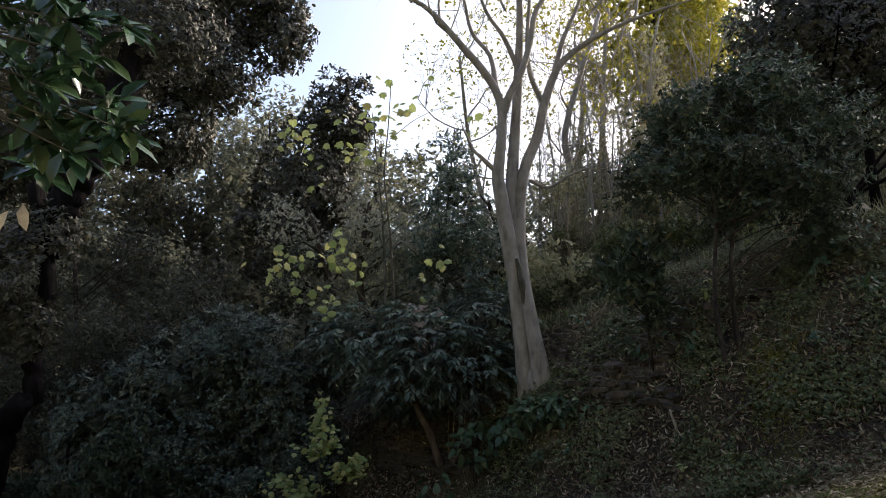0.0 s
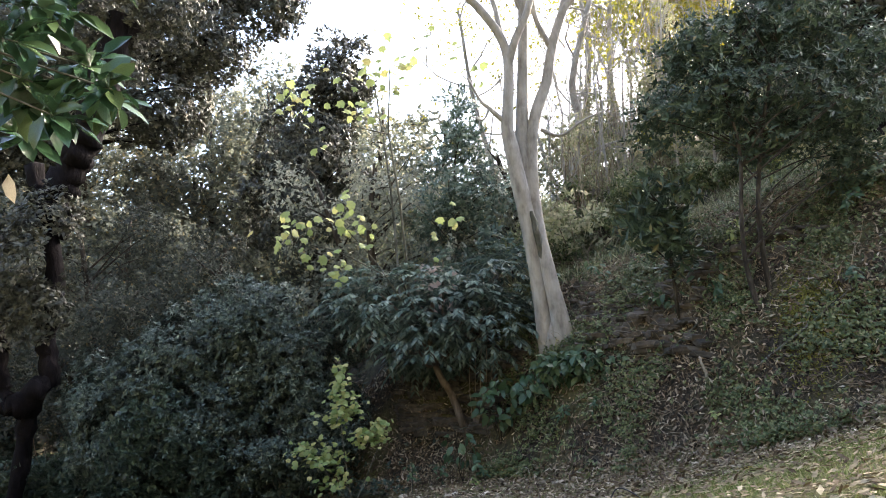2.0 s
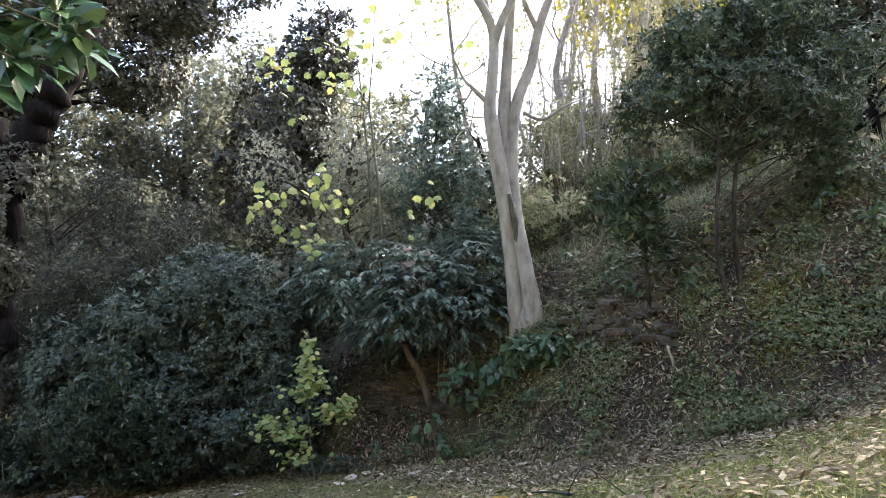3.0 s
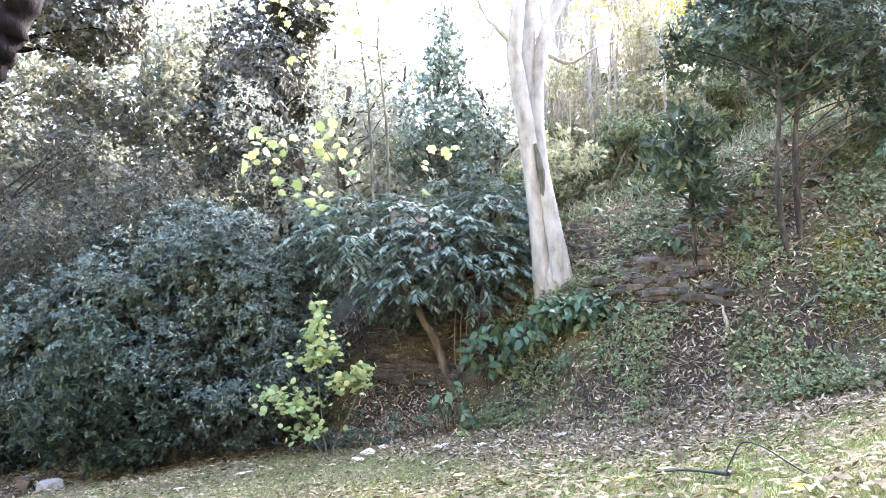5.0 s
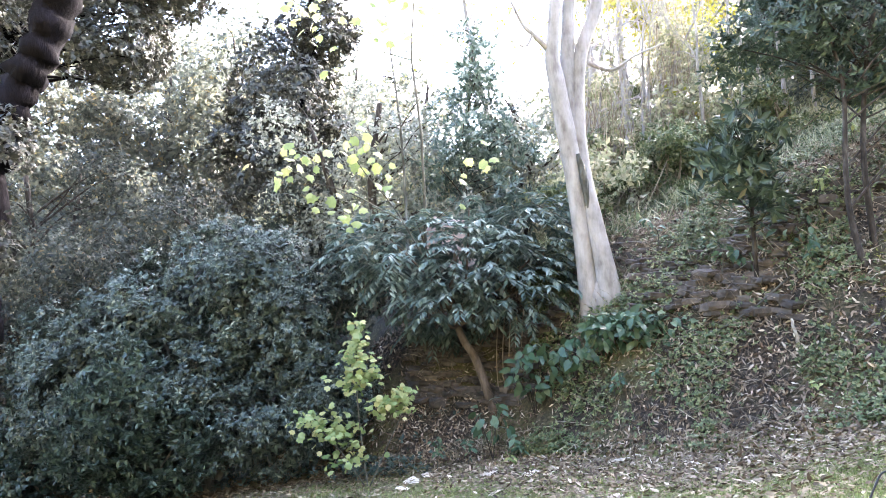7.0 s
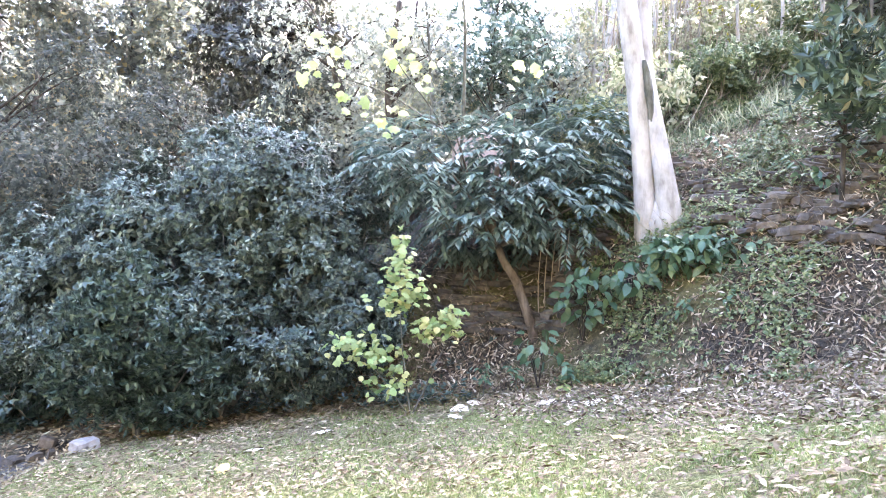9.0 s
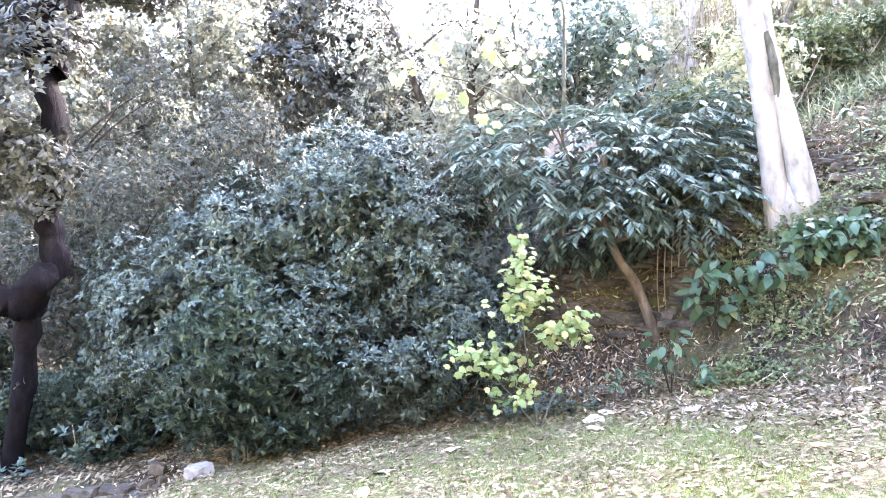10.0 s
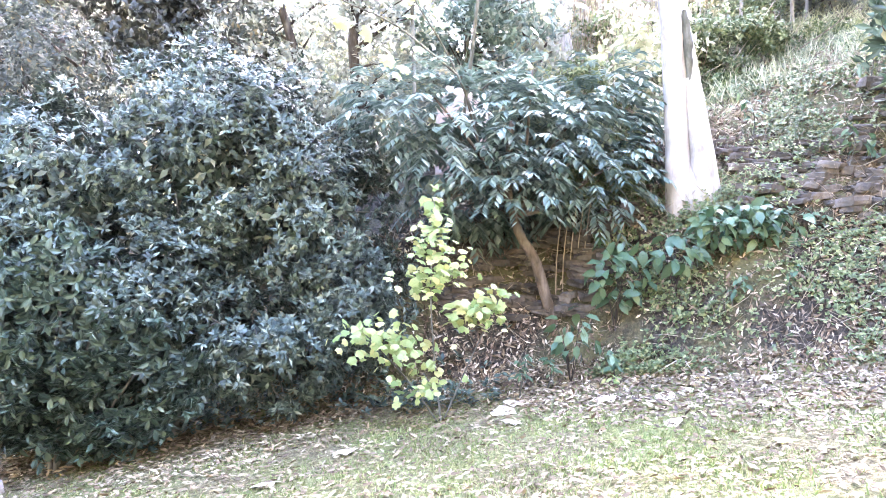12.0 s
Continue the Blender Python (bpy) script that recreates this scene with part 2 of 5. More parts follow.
DIAMOND = (np.array([[0, 0, 0], [.45, .5, .05], [.45, -.5, .05], [1, 0, -.1]]), np.array([[0, 2, 1], [1, 2, 3]]))
BLADE = (np.array([[0, .5, 0], [0, -.5, 0], [.6, .35, -.05], [.6, -.35, -.05], [1, 0, -.25]]), np.array([[0, 1, 2], [1, 3, 2], [2, 3, 4]]))


def leaves(pos, axis, face, length, width, shape=KITE):
    """Arrays of a cloud of leaves: base point, direction, upper side, length; width as a share of the length."""
    axis = unit(axis)
    side = unit(np.cross(face, axis))
    up = np.cross(axis, side)
    tv, tf = shape
    ln = np.asarray(length).reshape(-1, 1, 1)
    v = pos[:, None, :] + ln * (tv[None, :, 0:1] * axis[:, None, :] + width * tv[None, :, 1:2] * side[:, None, :] + tv[None, :, 2:3] * up[:, None, :])
    f = tf[None] + (np.arange(len(pos)) * len(tv))[:, None, None]
    return v.reshape(-1, 3), f.reshape(-1, 3)


def rand_dirs(n):
    return unit(rng.normal(size=(n, 3)))


def wobble(p, scale, seed=0.0):
    """A cheap smooth noise of about -1 to 1 in space."""
    q = p * scale + seed
    return (np.sin(q[:, 0] * 1.7 + 2.1 * np.sin(q[:, 1] * 1.1 + seed)) + np.sin(q[:, 1] * 1.9 + 1.7 * np.sin(q[:, 2] * 1.3)) + np.sin(q[:, 2] * 2.1 + 1.9 * np.sin(q[:, 0] * 0.9 + 1.0))) / 3


def shell(blobs, per_m2, depth=0.25, gaps=0.0, gap_scale=2.5, low=None):
    """Points and outward directions in the outer layer of a heap of ellipsoids (centre, radii), with gaps."""
    ps, os_ = [], []
    for i, (c, r) in enumerate(blobs):
        c, r = np.array(c, float), np.array(r, float)
        area = 4 * math.pi * ((r[0] * r[1]) ** 1.6 / 3 + (r[0] * r[2]) ** 1.6 / 3 + (r[1] * r[2]) ** 1.6 / 3) ** (1 / 1.6)
        u = rand_dirs(int(area * per_m2))
        k = 1 - depth * rng.random(len(u)) ** 1.7
        k *= 1 + 0.13 * wobble(u * r, 3.1, i)
        p = c + u * r * k[:, None]
        keep = np.ones(len(u), bool)
        for j, (c2, r2) in enumerate(blobs):
            if j != i:
                keep &= (((p - np.array(c2)) / np.array(r2)) ** 2).sum(1) > (1 - depth * 1.1) ** 2
        if gaps:
            keep &= wobble(p, gap_scale, 3.0) > -1 + gaps
        if low is not None:
            keep &= p[:, 2] > low
        ps.append(p[keep])
        os_.append(unit(u / r)[keep])
    return np.concatenate(ps), np.concatenate(os_)


def clumped(blobs, per_m2, m, r, depth=0.35, gaps=0.5, gap_scale=2.3, low=None):
    """Twig ends that sit together in tufts, m to a tuft of radius r, over a heap of ellipsoids."""
    p, n = shell(blobs, per_m2, depth, gaps, gap_scale, low)
    off = rng.normal(size=(len(p) * m, 3))
    n = np.repeat(n, m, 0)
    off -= 0.45 * n * (off * n).sum(1, keepdims=True)
    return np.repeat(p, m, 0) + off * r, unit(n + 0.45 * off)


def rosettes(p, o, k, length, width, spread=0.9, lift=0.3, shape=KITE, slack=0.8):
    """k leaves round each twig end p that points along o."""
    o = unit(o + 0.45 * rand_dirs(len(p)) + np.array([0, 0, lift]))
    p, o = np.repeat(p, k, 0), np.repeat(o, k, 0)
    ax = unit(np.cross(o, rand_dirs(len(p))))
    ax = unit(spread * ax + o * rng.uniform(0.1, 0.9, (len(p), 1)))
    start = p - o * rng.uniform(0, slack, (len(p), 1)) * length
    return leaves(start, ax, o, length * rng.uniform(0.65, 1.2, len(p)), width, shape)


def fronds(p, o, pairs, length, leaflet, width, droop=0.8):
    """Arching stalks with drooping pairs of leaflets."""
    out_v, out_f, n0 = [], [], 0
    o = unit(o * np.array([1, 1, 0.4]) + 0.3 * rand_dirs(len(p)) + np.array([0, 0, 0.25]))
    side = unit(np.cross(o, np.array([0, 0, 1.0])))
    ln = length * rng.uniform(0.7, 1.2, (len(p), 1))
    for i in range(pairs):
        s = (i + 1) / pairs
        b = p + o * ln * s - np.array([0, 0, 1.0]) * ln * droop * 0.5 * s * s
        along = unit(o - np.array([0, 0, 1.0]) * droop * s)
        for sg in (-1, 1):
            ax = unit(along * 0.75 + sg * side * 0.8 - np.array([0, 0, 0.25]) + 0.18 * rand_dirs(len(p)))
            v, f = leaves(b, ax, np.array([0, 0, 1.0]) + 0.3 * rand_dirs(len(p)), leaflet * rng.uniform(0.75, 1.15, len(p)), width)
            out_v.append(v), out_f.append(f + n0)
            n0 += len(v)
    return np.concatenate(out_v), np.concatenate(out_f)


def join(*clouds):
    vs, fs, n = [], [], 0
    for v, f in clouds:
        vs.append(v), fs.append(f + n)
        n += len(v)
    return np.concatenate(vs), np.concatenate(fs)


def tube(points, radii, sides=10, rough=0.0, closed=True):
    """A tapered limb along points; rough: how uneven its sides are."""
    pts = np.array(points, float)
    tan = unit(np.gradient(pts, axis=0))
    ref = np.array([1.0, 0.1, 0.05]) if abs(tan[0][0]) < 0.8 else np.array([0, 1.0, 0])
    vs = []
    ang = np.arange(sides) * 2 * math.pi / sides
    for p, t, r in zip(pts, tan, radii):
        a = unit(ref - t * (ref @ t))
        b = np.cross(t, a)
        rr = r * (1 + rough * rng.uniform(-1, 1, sides))
        vs.append(p + (np.cos(ang) * rr)[:, None] * a + (np.sin(ang) * rr)[:, None] * b)
    n = len(pts)
    i, j = np.meshgrid(np.arange(n - 1), np.arange(sides), indexing="ij")
    q = np.stack([i * sides + j, i * sides + (j + 1) % sides, (i + 1) * sides + (j + 1) % sides, (i + 1) * sides + j], -1).reshape(-1, 4)
    v = np.concatenate(vs + [pts[-1:] + tan[-1:] * radii[-1] * 0.5])
    top = n * sides
    tip = np.array([[(n - 1) * sides + k, (n - 1) * sides + (k + 1) % sides, top, top] for k in range(sides)])
    return v, q, tip[:, :3]


def limb_mesh(name, limbs, material, sides=10, rough=0.0):
    """One mesh of several limbs, each (points, radii)."""
    vs, qs, ts, n = [], [], [], 0
    for pts, rad in limbs:
        v, q, t = tube(pts, rad, sides, rough)
        vs.append(v), qs.append(q + n), ts.append(t + n)
        n += len(v)
    return mesh_of(name, np.concatenate(vs), [np.concatenate(qs), np.concatenate(ts)], material, True)


def curve_pts(pts, n=12, shake=0.0):
    """A smooth line through a few points."""
    pts = [np.array(p, float) for p in pts]
    if len(pts) == 2:
        pts = [pts[0], (pts[0] + pts[1]) / 2, pts[1]]
    ext = [2 * pts[0] - pts[1]] + pts + [2 * pts[-1] - pts[-2]]
    out = []
    per = max(2, n // (len(pts) - 1))
    for a, b, c, d in zip(ext, ext[1:], ext[2:], ext[3:]):
        for s in np.arange(per) / per:
            out.append(0.5 * (2 * b + (c - a) * s + (2 * a - 5 * b + 4 * c - d) * s * s + (3 * b - a - 3 * c + d) * s ** 3))
    out.append(pts[-1])
    out = np.array(out)
    if shake:
        out[1:-1] += rng.normal(0, shake, (len(out) - 2, 3))
    return out


def taper(n, a, b, power=1.0):
    return b + (a - b) * (1 - np.linspace(0, 1, n)) ** power


def grow(start, way, length, radius, depth, limbs, tips, bend=0.35, up=0.15, split=3):
    """Branches that fork on and on; fills limbs with (points, radii) and tips with their ends."""
    n = 5
    p, d = np.array(start, float), unit(np.array(way, float))
    pts = [p]
    for _ in range(n):
        d = unit(d + bend * 0.5 * rng.normal(size=3) + np.array([0, 0, up * 0.4]))
        p = p + d * length / n
        pts.append(p)
    limbs.append((np.array(pts), taper(n + 1, radius, radius * 0.45)))
    if depth <= 0:
        tips.append((p, d))
        return
    for k in range(split):
        i = rng.integers(2, n + 1) if k else n
        grow(pts[i], unit(d + 0.75 * rng.normal(size=3) * (0.6 if k == 0 else 1)), length * rng.uniform(0.55, 0.8), radius * 0.5, depth - 1, limbs, tips, bend, up, split)


# ---------- ground ----------
FOOT_X, FOOT_Y = [-14, -3, -1.5, 0, 0.6, 1, 2, 2.9, 3.5, 4, 6, 12], [15, 11.4, 10.75, 10.25, 9.7, 9.25, 8.3, 7.7, 7.15, 6.9, 6.5, 6.0]


def ease(a):
    a = np.clip(a, 0, 1)
    return a * a * (3 - 2 * a)


def ground_z(x, y):
    """Height of the ground: a lawn that falls to the west and north, and a bank that rises behind it."""
    x, y = np.asarray(x, float), np.asarray(y, float)
    lawn = 0.366 + 0.107 * np.clip(x, -9, 7) - 0.082 * np.clip(y, -6, 12) + 0.07 * np.clip(x - 1, 0, 5) ** 1.5
    lawn = lawn + 0.48 * ease((8 - y) / 4) * ease((y - 0.8) / 3.2) * ease((x + 2.6) / 3.1)
    d = (y - np.interp(x, FOOT_X, FOOT_Y)) * np.interp(x, [1.5, 2.9, 3.5], [1.25, 1.05, 1.3])
    far = np.clip(y - 13, 0, 60)
    amp = 0.3 + 0.7 * ease((x + 5.0 + 0.9 * far) / (4.5 + 1.6 * far))
    bank = np.interp(d, [-50, -0.1, 0.35, 0.8, 1.3, 2.2, 3.0, 4.5, 9, 20, 60, 200, 700], [0, 0, 0.2, 0.8, 1.5, 2.2, 2.75, 3.0, 3.6, 6.2, 13, 20, 20])
    q = np.stack([x.ravel(), y.ravel(), 0 * x.ravel()], -1)
    rough = (0.05 * wobble(q, 1.6, 1) + 0.025 * wobble(q, 5.0, 4) + 0.02 * wobble(q, 11.0, 6)).reshape(x.shape)
    edge_y = 10.9 + 0.12 * (-5.9 - x)
    lane = 0.2 * np.clip((-5.5 - x) / 0.6, 0, 1) * np.clip((edge_y - y) / 0.15, 0, 1) * np.clip((y - 4) / 3, 0, 1)
    # unseen rises to the south and far west, added to block low sky light
    behind = np.clip(-4.5 - y, 0, 40) * 1.15 + np.clip(-26.0 - x, 0, 40) * 0.5
    hill = 0.3 * np.clip(x - 5.2, 0, 16) * ease((y - 9) / 6)
    return lawn + bank * amp + hill + rough * np.clip((d + 0.6) / 1.2, 0.25, 1.5) - lane + behind


def gz(x, y):
    return float(ground_z(np.array([x]), np.array([y]))[0])


def ground_normal(x, y):
    e = 0.08
    nx = (ground_z(x - e, y) - ground_z(x + e, y)) / (2 * e)
    ny = (ground_z(x, y - e) - ground_z(x, y + e)) / (2 * e)
    return unit(np.stack([nx, ny, np.ones_like(nx)], -1))


gx = np.concatenate([-np.geomspace(900, 14, 24), np.arange(-12.5, 11, 0.13), np.geomspace(12, 900, 24)])
gy = np.concatenate([-np.geomspace(900, 4, 24), np.arange(-3, 18, 0.13), np.geomspace(19, 900, 26)])
GX, GY = np.meshgrid(gx, gy, indexing="ij")
gi, gj = np.meshgrid(np.arange(len(gx) - 1), np.arange(len(gy) - 1), indexing="ij")
gq = np.stack([gi * len(gy) + gj, (gi + 1) * len(gy) + gj, (gi + 1) * len(gy) + gj + 1, gi * len(gy) + gj + 1], -1).reshape(-1, 4)
gv = np.stack([GX, GY, ground_z(GX, GY)], -1).reshape(-1, 3)
ground = tagged(new("ground", mesh_of("ground", gv, [gq], M_GROUND, True)), "sloping lawn below an earthy leaf-strewn bank", "ground", kind="structure")
ground.data.materials.append(M_LAWN)
fc = gv[gq].mean(1)
on_lawn = (fc[:, 1] - np.interp(fc[:, 0], FOOT_X, FOOT_Y) < 0.15 + 0.2 * wobble(fc, 2.6, 9)) & (fc[:, 1] > -4) & ((fc[:, 0] > -5.8) | (fc[:, 1] < 9))
ground.data.polygons.foreach_set("material_index", on_lawn.astype(np.int32))



def arr(*v):
    return np.array(v, float)


def single_leaf(name, shape, width, material, bends=0.0):
    """One leaf mesh, one unit long along x, with its upper side along z."""
    tv, tf = shape
    v = tv * arr(1, width, 1)
    v[:, 2] -= bends * v[:, 0] ** 2
    return mesh_of(name, v, [tf], material, True)


def lobed(lobes, dip):
    """A palmate leaf outline with pointed lobes."""
    pts = [arr(0, 0, 0)]
    n = lobes * 2 + 1
    for i in range(n):
        a = radians(-135 + 270 * i / (n - 1))
        r = (0.62 if i % 2 else dip) * (1.15 if i == n // 2 else 1)
        pts.append(arr(0.42 + r * math.cos(a) * 0.95, r * math.sin(a), -0.08 * r - 0.05 * (i % 2)))
    pts.append(arr(0.42, 0, 0.02))
    c = len(pts) - 1
    tris = [[c, i, i + 1] for i in range(1, n)] + [[c, 0, 1], [c, n, 0]]
    return np.array(pts), np.array(tris)


def place_leaves(parent, me, pos, axis, face, length, name="leaf"):
    """Leaves as objects of their own on one mesh."""
    axis = unit(np.asarray(axis, float))
    side = unit(np.cross(face, axis))
    up = np.cross(axis, side)
    for p, a, s_, u, l in zip(pos, axis, side, up, length):
        ob = new(name, me)
        ob.parent = parent
        ob.matrix_basis = Matrix(((a[0] * l, s_[0] * l, u[0] * l, p[0]), (a[1] * l, s_[1] * l, u[1] * l, p[1]), (a[2] * l, s_[2] * l, u[2] * l, p[2]), (0, 0, 0, 1)))


LONG = (np.array([[0, 0, 0], [.12, .12, .02], [.12, -.12, .02], [.4, .48, .06], [.4, -.48, .06], [.75, .4, .03], [.75, -.4, .03], [1, 0, -.06], [.4, 0, 0], [.75, 0, -.02]]),
        np.array([[0, 8, 1], [0, 2, 8], [1, 8, 3], [8, 2, 4], [3, 8, 9], [3, 9, 5], [8, 4, 9], [4, 6, 9], [5, 9, 7], [9, 6, 7]]))
PALM = lobed(5, 0.47)


# ---------- the pale tree on the bank ----------
def pale_tree():
    o = arr(1.35, 10.25, 1.0)
    t = thing("pale_tree", "tall pale smooth-barked tree with fused forking trunks on the bank", "tree", at=o)

    def seg(name, pts, r0, r1, sides=14, rough=0.03, n=18, power=1.0):
        c = curve_pts(pts, n)
        rad = taper(len(c), r0, r1, power)
        return part(name, limb_mesh(name, [(c - o, rad)], M_PALEBARK, sides, rough), t)

    def stem(name, rows, n=48):
        """A stem through rows of x, y, z and radius."""
        c = curve_pts([r[:3] for r in rows], n)
        rad = np.interp(c[:, 2], [r[2] for r in rows], [r[3] for r in rows])
        part(name, limb_mesh(name, [(c - o, rad * (1 + 0.05 * wobble(c, 2.3, 5)))], M_PALEBARK, 20, 0.025), t)

    stem("trunk", [(1.34, 10.3, 0.4, 0.24), (1.29, 10.3, 1.3, 0.155), (1.245, 10.3, 2.0, 0.138), (1.2, 10.29, 2.6, 0.132), (1.13, 10.27, 3.3, 0.13), (1.03, 10.25, 4.0, 0.13), (0.93, 10.25, 4.7, 0.122), (0.89, 10.25, 5.05, 0.108), (0.94, 10.25, 5.5, 0.088), (0.98, 10.25, 6.15, 0.082), (0.88, 10.25, 6.6, 0.074), (0.62, 10.22, 7.02, 0.068), (0.33, 10.2, 7.38, 0.06), (-0.25, 10.2, 8.1, 0.045), (-0.72, 10.2, 8.42, 0.035), (-1.5, 10.1, 8.7, 0.018)])
    stem("trunk", [(1.55, 10.15, 0.4, 0.24), (1.53, 10.13, 1.3, 0.17), (1.49, 10.14, 1.8, 0.142), (1.385, 10.18, 2.5, 0.122), (1.3, 10.25, 3.1, 0.108), (1.26, 10.33, 3.6, 0.104), (1.24, 10.34, 4.1, 0.102), (1.28, 10.36, 4.8, 0.1), (1.39, 10.38, 5.3, 0.098), (1.6, 10.4, 5.8, 0.088), (1.71, 10.4, 6.3, 0.082), (1.87, 10.4, 6.8, 0.074), (2.1, 10.4, 7.22, 0.062), (2.7, 10.4, 7.68, 0.045), (3.6, 10.4, 8.1, 0.028), (4.5, 10.4, 8.4, 0.014)])
    stem("trunk", [(1.22, 10.36, 3.0, 0.1), (1.16, 10.38, 4.0, 0.13), (1.13, 10.4, 4.8, 0.12), (1.18, 10.42, 5.5, 0.1), (1.24, 10.44, 6.2, 0.088), (1.3, 10.45, 7.0, 0.08), (1.36, 10.45, 8.3, 0.06), (1.3, 10.45, 9.5, 0.04)], 32)
    stem("trunk", [(1.43, 10.27, 0.3, 0.36), (1.43, 10.26, 0.8, 0.3), (1.42, 10.25, 1.2, 0.245), (1.41, 10.26, 1.6, 0.19), (1.39, 10.28, 1.95, 0.09)], 20)
    seg("limb", [(0.98, 10.25, 6.1), (1.12, 10.2, 6.5), (1.34, 10.2, 6.95), (1.5, 10.2, 7.5), (1.62, 10.2, 8.1), (1.95, 10.2, 8.6), (2.3, 10.1, 9.4)], 0.075, 0.03)
    seg("limb", [(1.3, 10.45, 7.1), (1.05, 10.4, 7.7), (0.75, 10.4, 8.2), (0.5, 10.4, 9.0)], 0.05, 0.02)
    seg("limb", [(0.9, 10.25, 6.55), (0.8, 10.35, 7.3), (0.48, 10.4, 7.8), (0.33, 10.4, 8.5), (0.1, 10.4, 9.2)], 0.05, 0.02, 8)
    seg("limb", [(1.72, 10.4, 6.4), (1.5, 10.4, 7.0), (1.48, 10.4, 7.8), (1.6, 10.4, 9.0)], 0.055, 0.025, 8)
    seg("limb", [(1.9, 10.4, 6.85), (2.1, 10.4, 7.6), (2.4, 10.4, 8.3), (2.7, 10.4, 9.2)], 0.055, 0.02, 8)
    seg("limb", [(0.88, 10.25, 5.1), (0.62, 10.2, 5.35), (0.48, 10.2, 5.5), (0.3, 10.2, 5.9)], 0.05, 0.015, 8)
    seg("limb", [(0.62, 10.2, 5.35), (0.5, 10.15, 5.15), (0.28, 10.15, 5.25)], 0.025, 0.008, 8)
    seg("limb", [(1.45, 10.4, 5.0), (1.75, 10.3, 4.85), (2.1, 10.25, 5.05), (2.5, 10.2, 5.2)], 0.035, 0.01, 8)
    wound = curve_pts([(1.16, 10.13, 3.6), (1.215, 10.14, 3.3), (1.26, 10.15, 2.95), (1.295, 10.16, 2.6), (1.345, 10.16, 2.2)], 16)
    part("bark_wound", limb_mesh("bark_wound", [(wound - o, 0.006 + 0.045 * np.sin(np.linspace(0.2, 3.1, len(wound))) * np.linspace(1.55, 0.05, len(wound)) ** 1.5)], M_GREYBARK, 10, 0.35), t, "dark grey hollow seam between the fused stems")
    limbs, tips = [], []
    for p, d in (((0.4, 10.2, 7.2), (-.5, 0, 1)), ((-0.6, 10.2, 8.3), (-.6, 0, .8)), ((1.1, 10.5, 8.3), (-.3, .2, 1)), ((1.6, 10.5, 8.6), (.2, 0, 1)), ((2.3, 10.2, 8.4), (.5, -.1, 1)), ((2.6, 10.4, 8.1), (.5, 0, 1)), ((3.4, 10.4, 7.95), (.5, 0, .8)), ((0.35, 10.4, 8.4), (-.2, 0, 1)), ((1.5, 10.4, 7.8), (0, 0, 1)), ((-0.1, 10.2, 8.0), (-.2, .1, 1)), ((2.9, 10.4, 8.6), (.1, .1, 1))):
        grow(arr(*p), d, 1.5, 0.028, 3, limbs, tips, 0.4, 0.3, 3)
    part("twig_tangle", limb_mesh("twig_tangle", [(a - o, b) for a, b in limbs], M_PALEBARK, 5), t)["kind"] = "stuff"
    return t


pale_tree()


# ---------- shrubs below the bank ----------
def stems(t, o, base, ends, r, material=M_GREYBARK, name="stem"):
    for e in ends:
        c = curve_pts([base, (arr(*base) + arr(*e)) / 2 + rng.normal(0, 0.12, 3), e], 8)
        part(name, limb_mesh(name, [(c - o, taper(len(c), r, r * 0.35))], material, 7), t)


def big_bush():
    o = arr(-4.2, 11.2, gz(-4.2, 11.2))
    t = thing("evergreen_bush", "large dark evergreen bush with whorled grey-green leaves", "bush", at=o)
    blobs = [((-3.8, 11.3, 1.9), (1.15, 1.0, 1.15)), ((-2.9, 11.1, 1.3), (1.05, 0.9, 1.05)), ((-5.2, 11.5, 1.4), (1.1, 1.0, 1.15)), ((-4.4, 10.9, 0.5), (1.2, 0.7, 0.9)), ((-6.1, 11.5, 0.6), (0.8, 0.8, 1.0)), ((-2.4, 11.0, 0.4), (0.75, 0.7, 0.8)), ((-3.3, 10.75, 0.0), (0.9, 0.65, 0.75)), ((-5.5, 11.1, -0.1), (0.9, 0.7, 0.8)), ((-3.2, 10.9, 2.1), (0.6, 0.6, 0.7)), ((-6.8, 11.9, 0.7), (0.7, 0.7, 1.2))]
    p, n = clumped(blobs, 11.5, 18, 0.095, 0.34, 0.7, 2.4)
    inner, inner_n = shell([(c, tuple(0.66 * k for k in r)) for c, r in blobs], 75, 0.6)
    v, f = join(rosettes(p - o, n, 8, 0.078, 0.34, 1.0, 0.35, DIAMOND, 0.3), rosettes(inner - o, inner_n, 6, 0.13, 0.38, shape=DIAMOND))
    part("crown", mesh_of("crown", v, [f], M_BUSH), t)
    stems(t, o, (-4.2, 11.2, o[2] - 0.1), [(-3.6, 11.2, 1.8), (-5.0, 11.4, 1.4), (-4.4, 11.0, 0.8), (-2.8, 11.0, 1.2), (-5.6, 11.3, 0.5), (-4.0, 11.5, 2.2)], 0.06)
    limbs = []
    for i in rng.choice(len(p), 260, False):
        a = p[i] - n[i] * rng.uniform(0.4, 0.9)
        limbs.append((np.array([a, (a + p[i]) / 2 + rng.normal(0, 0.04, 3), p[i]]) - o, [0.009, 0.006, 0.003]))
    part("twig_tangle", limb_mesh("twig_tangle", limbs, M_GREYBARK, 4), t)["kind"] = "stuff"


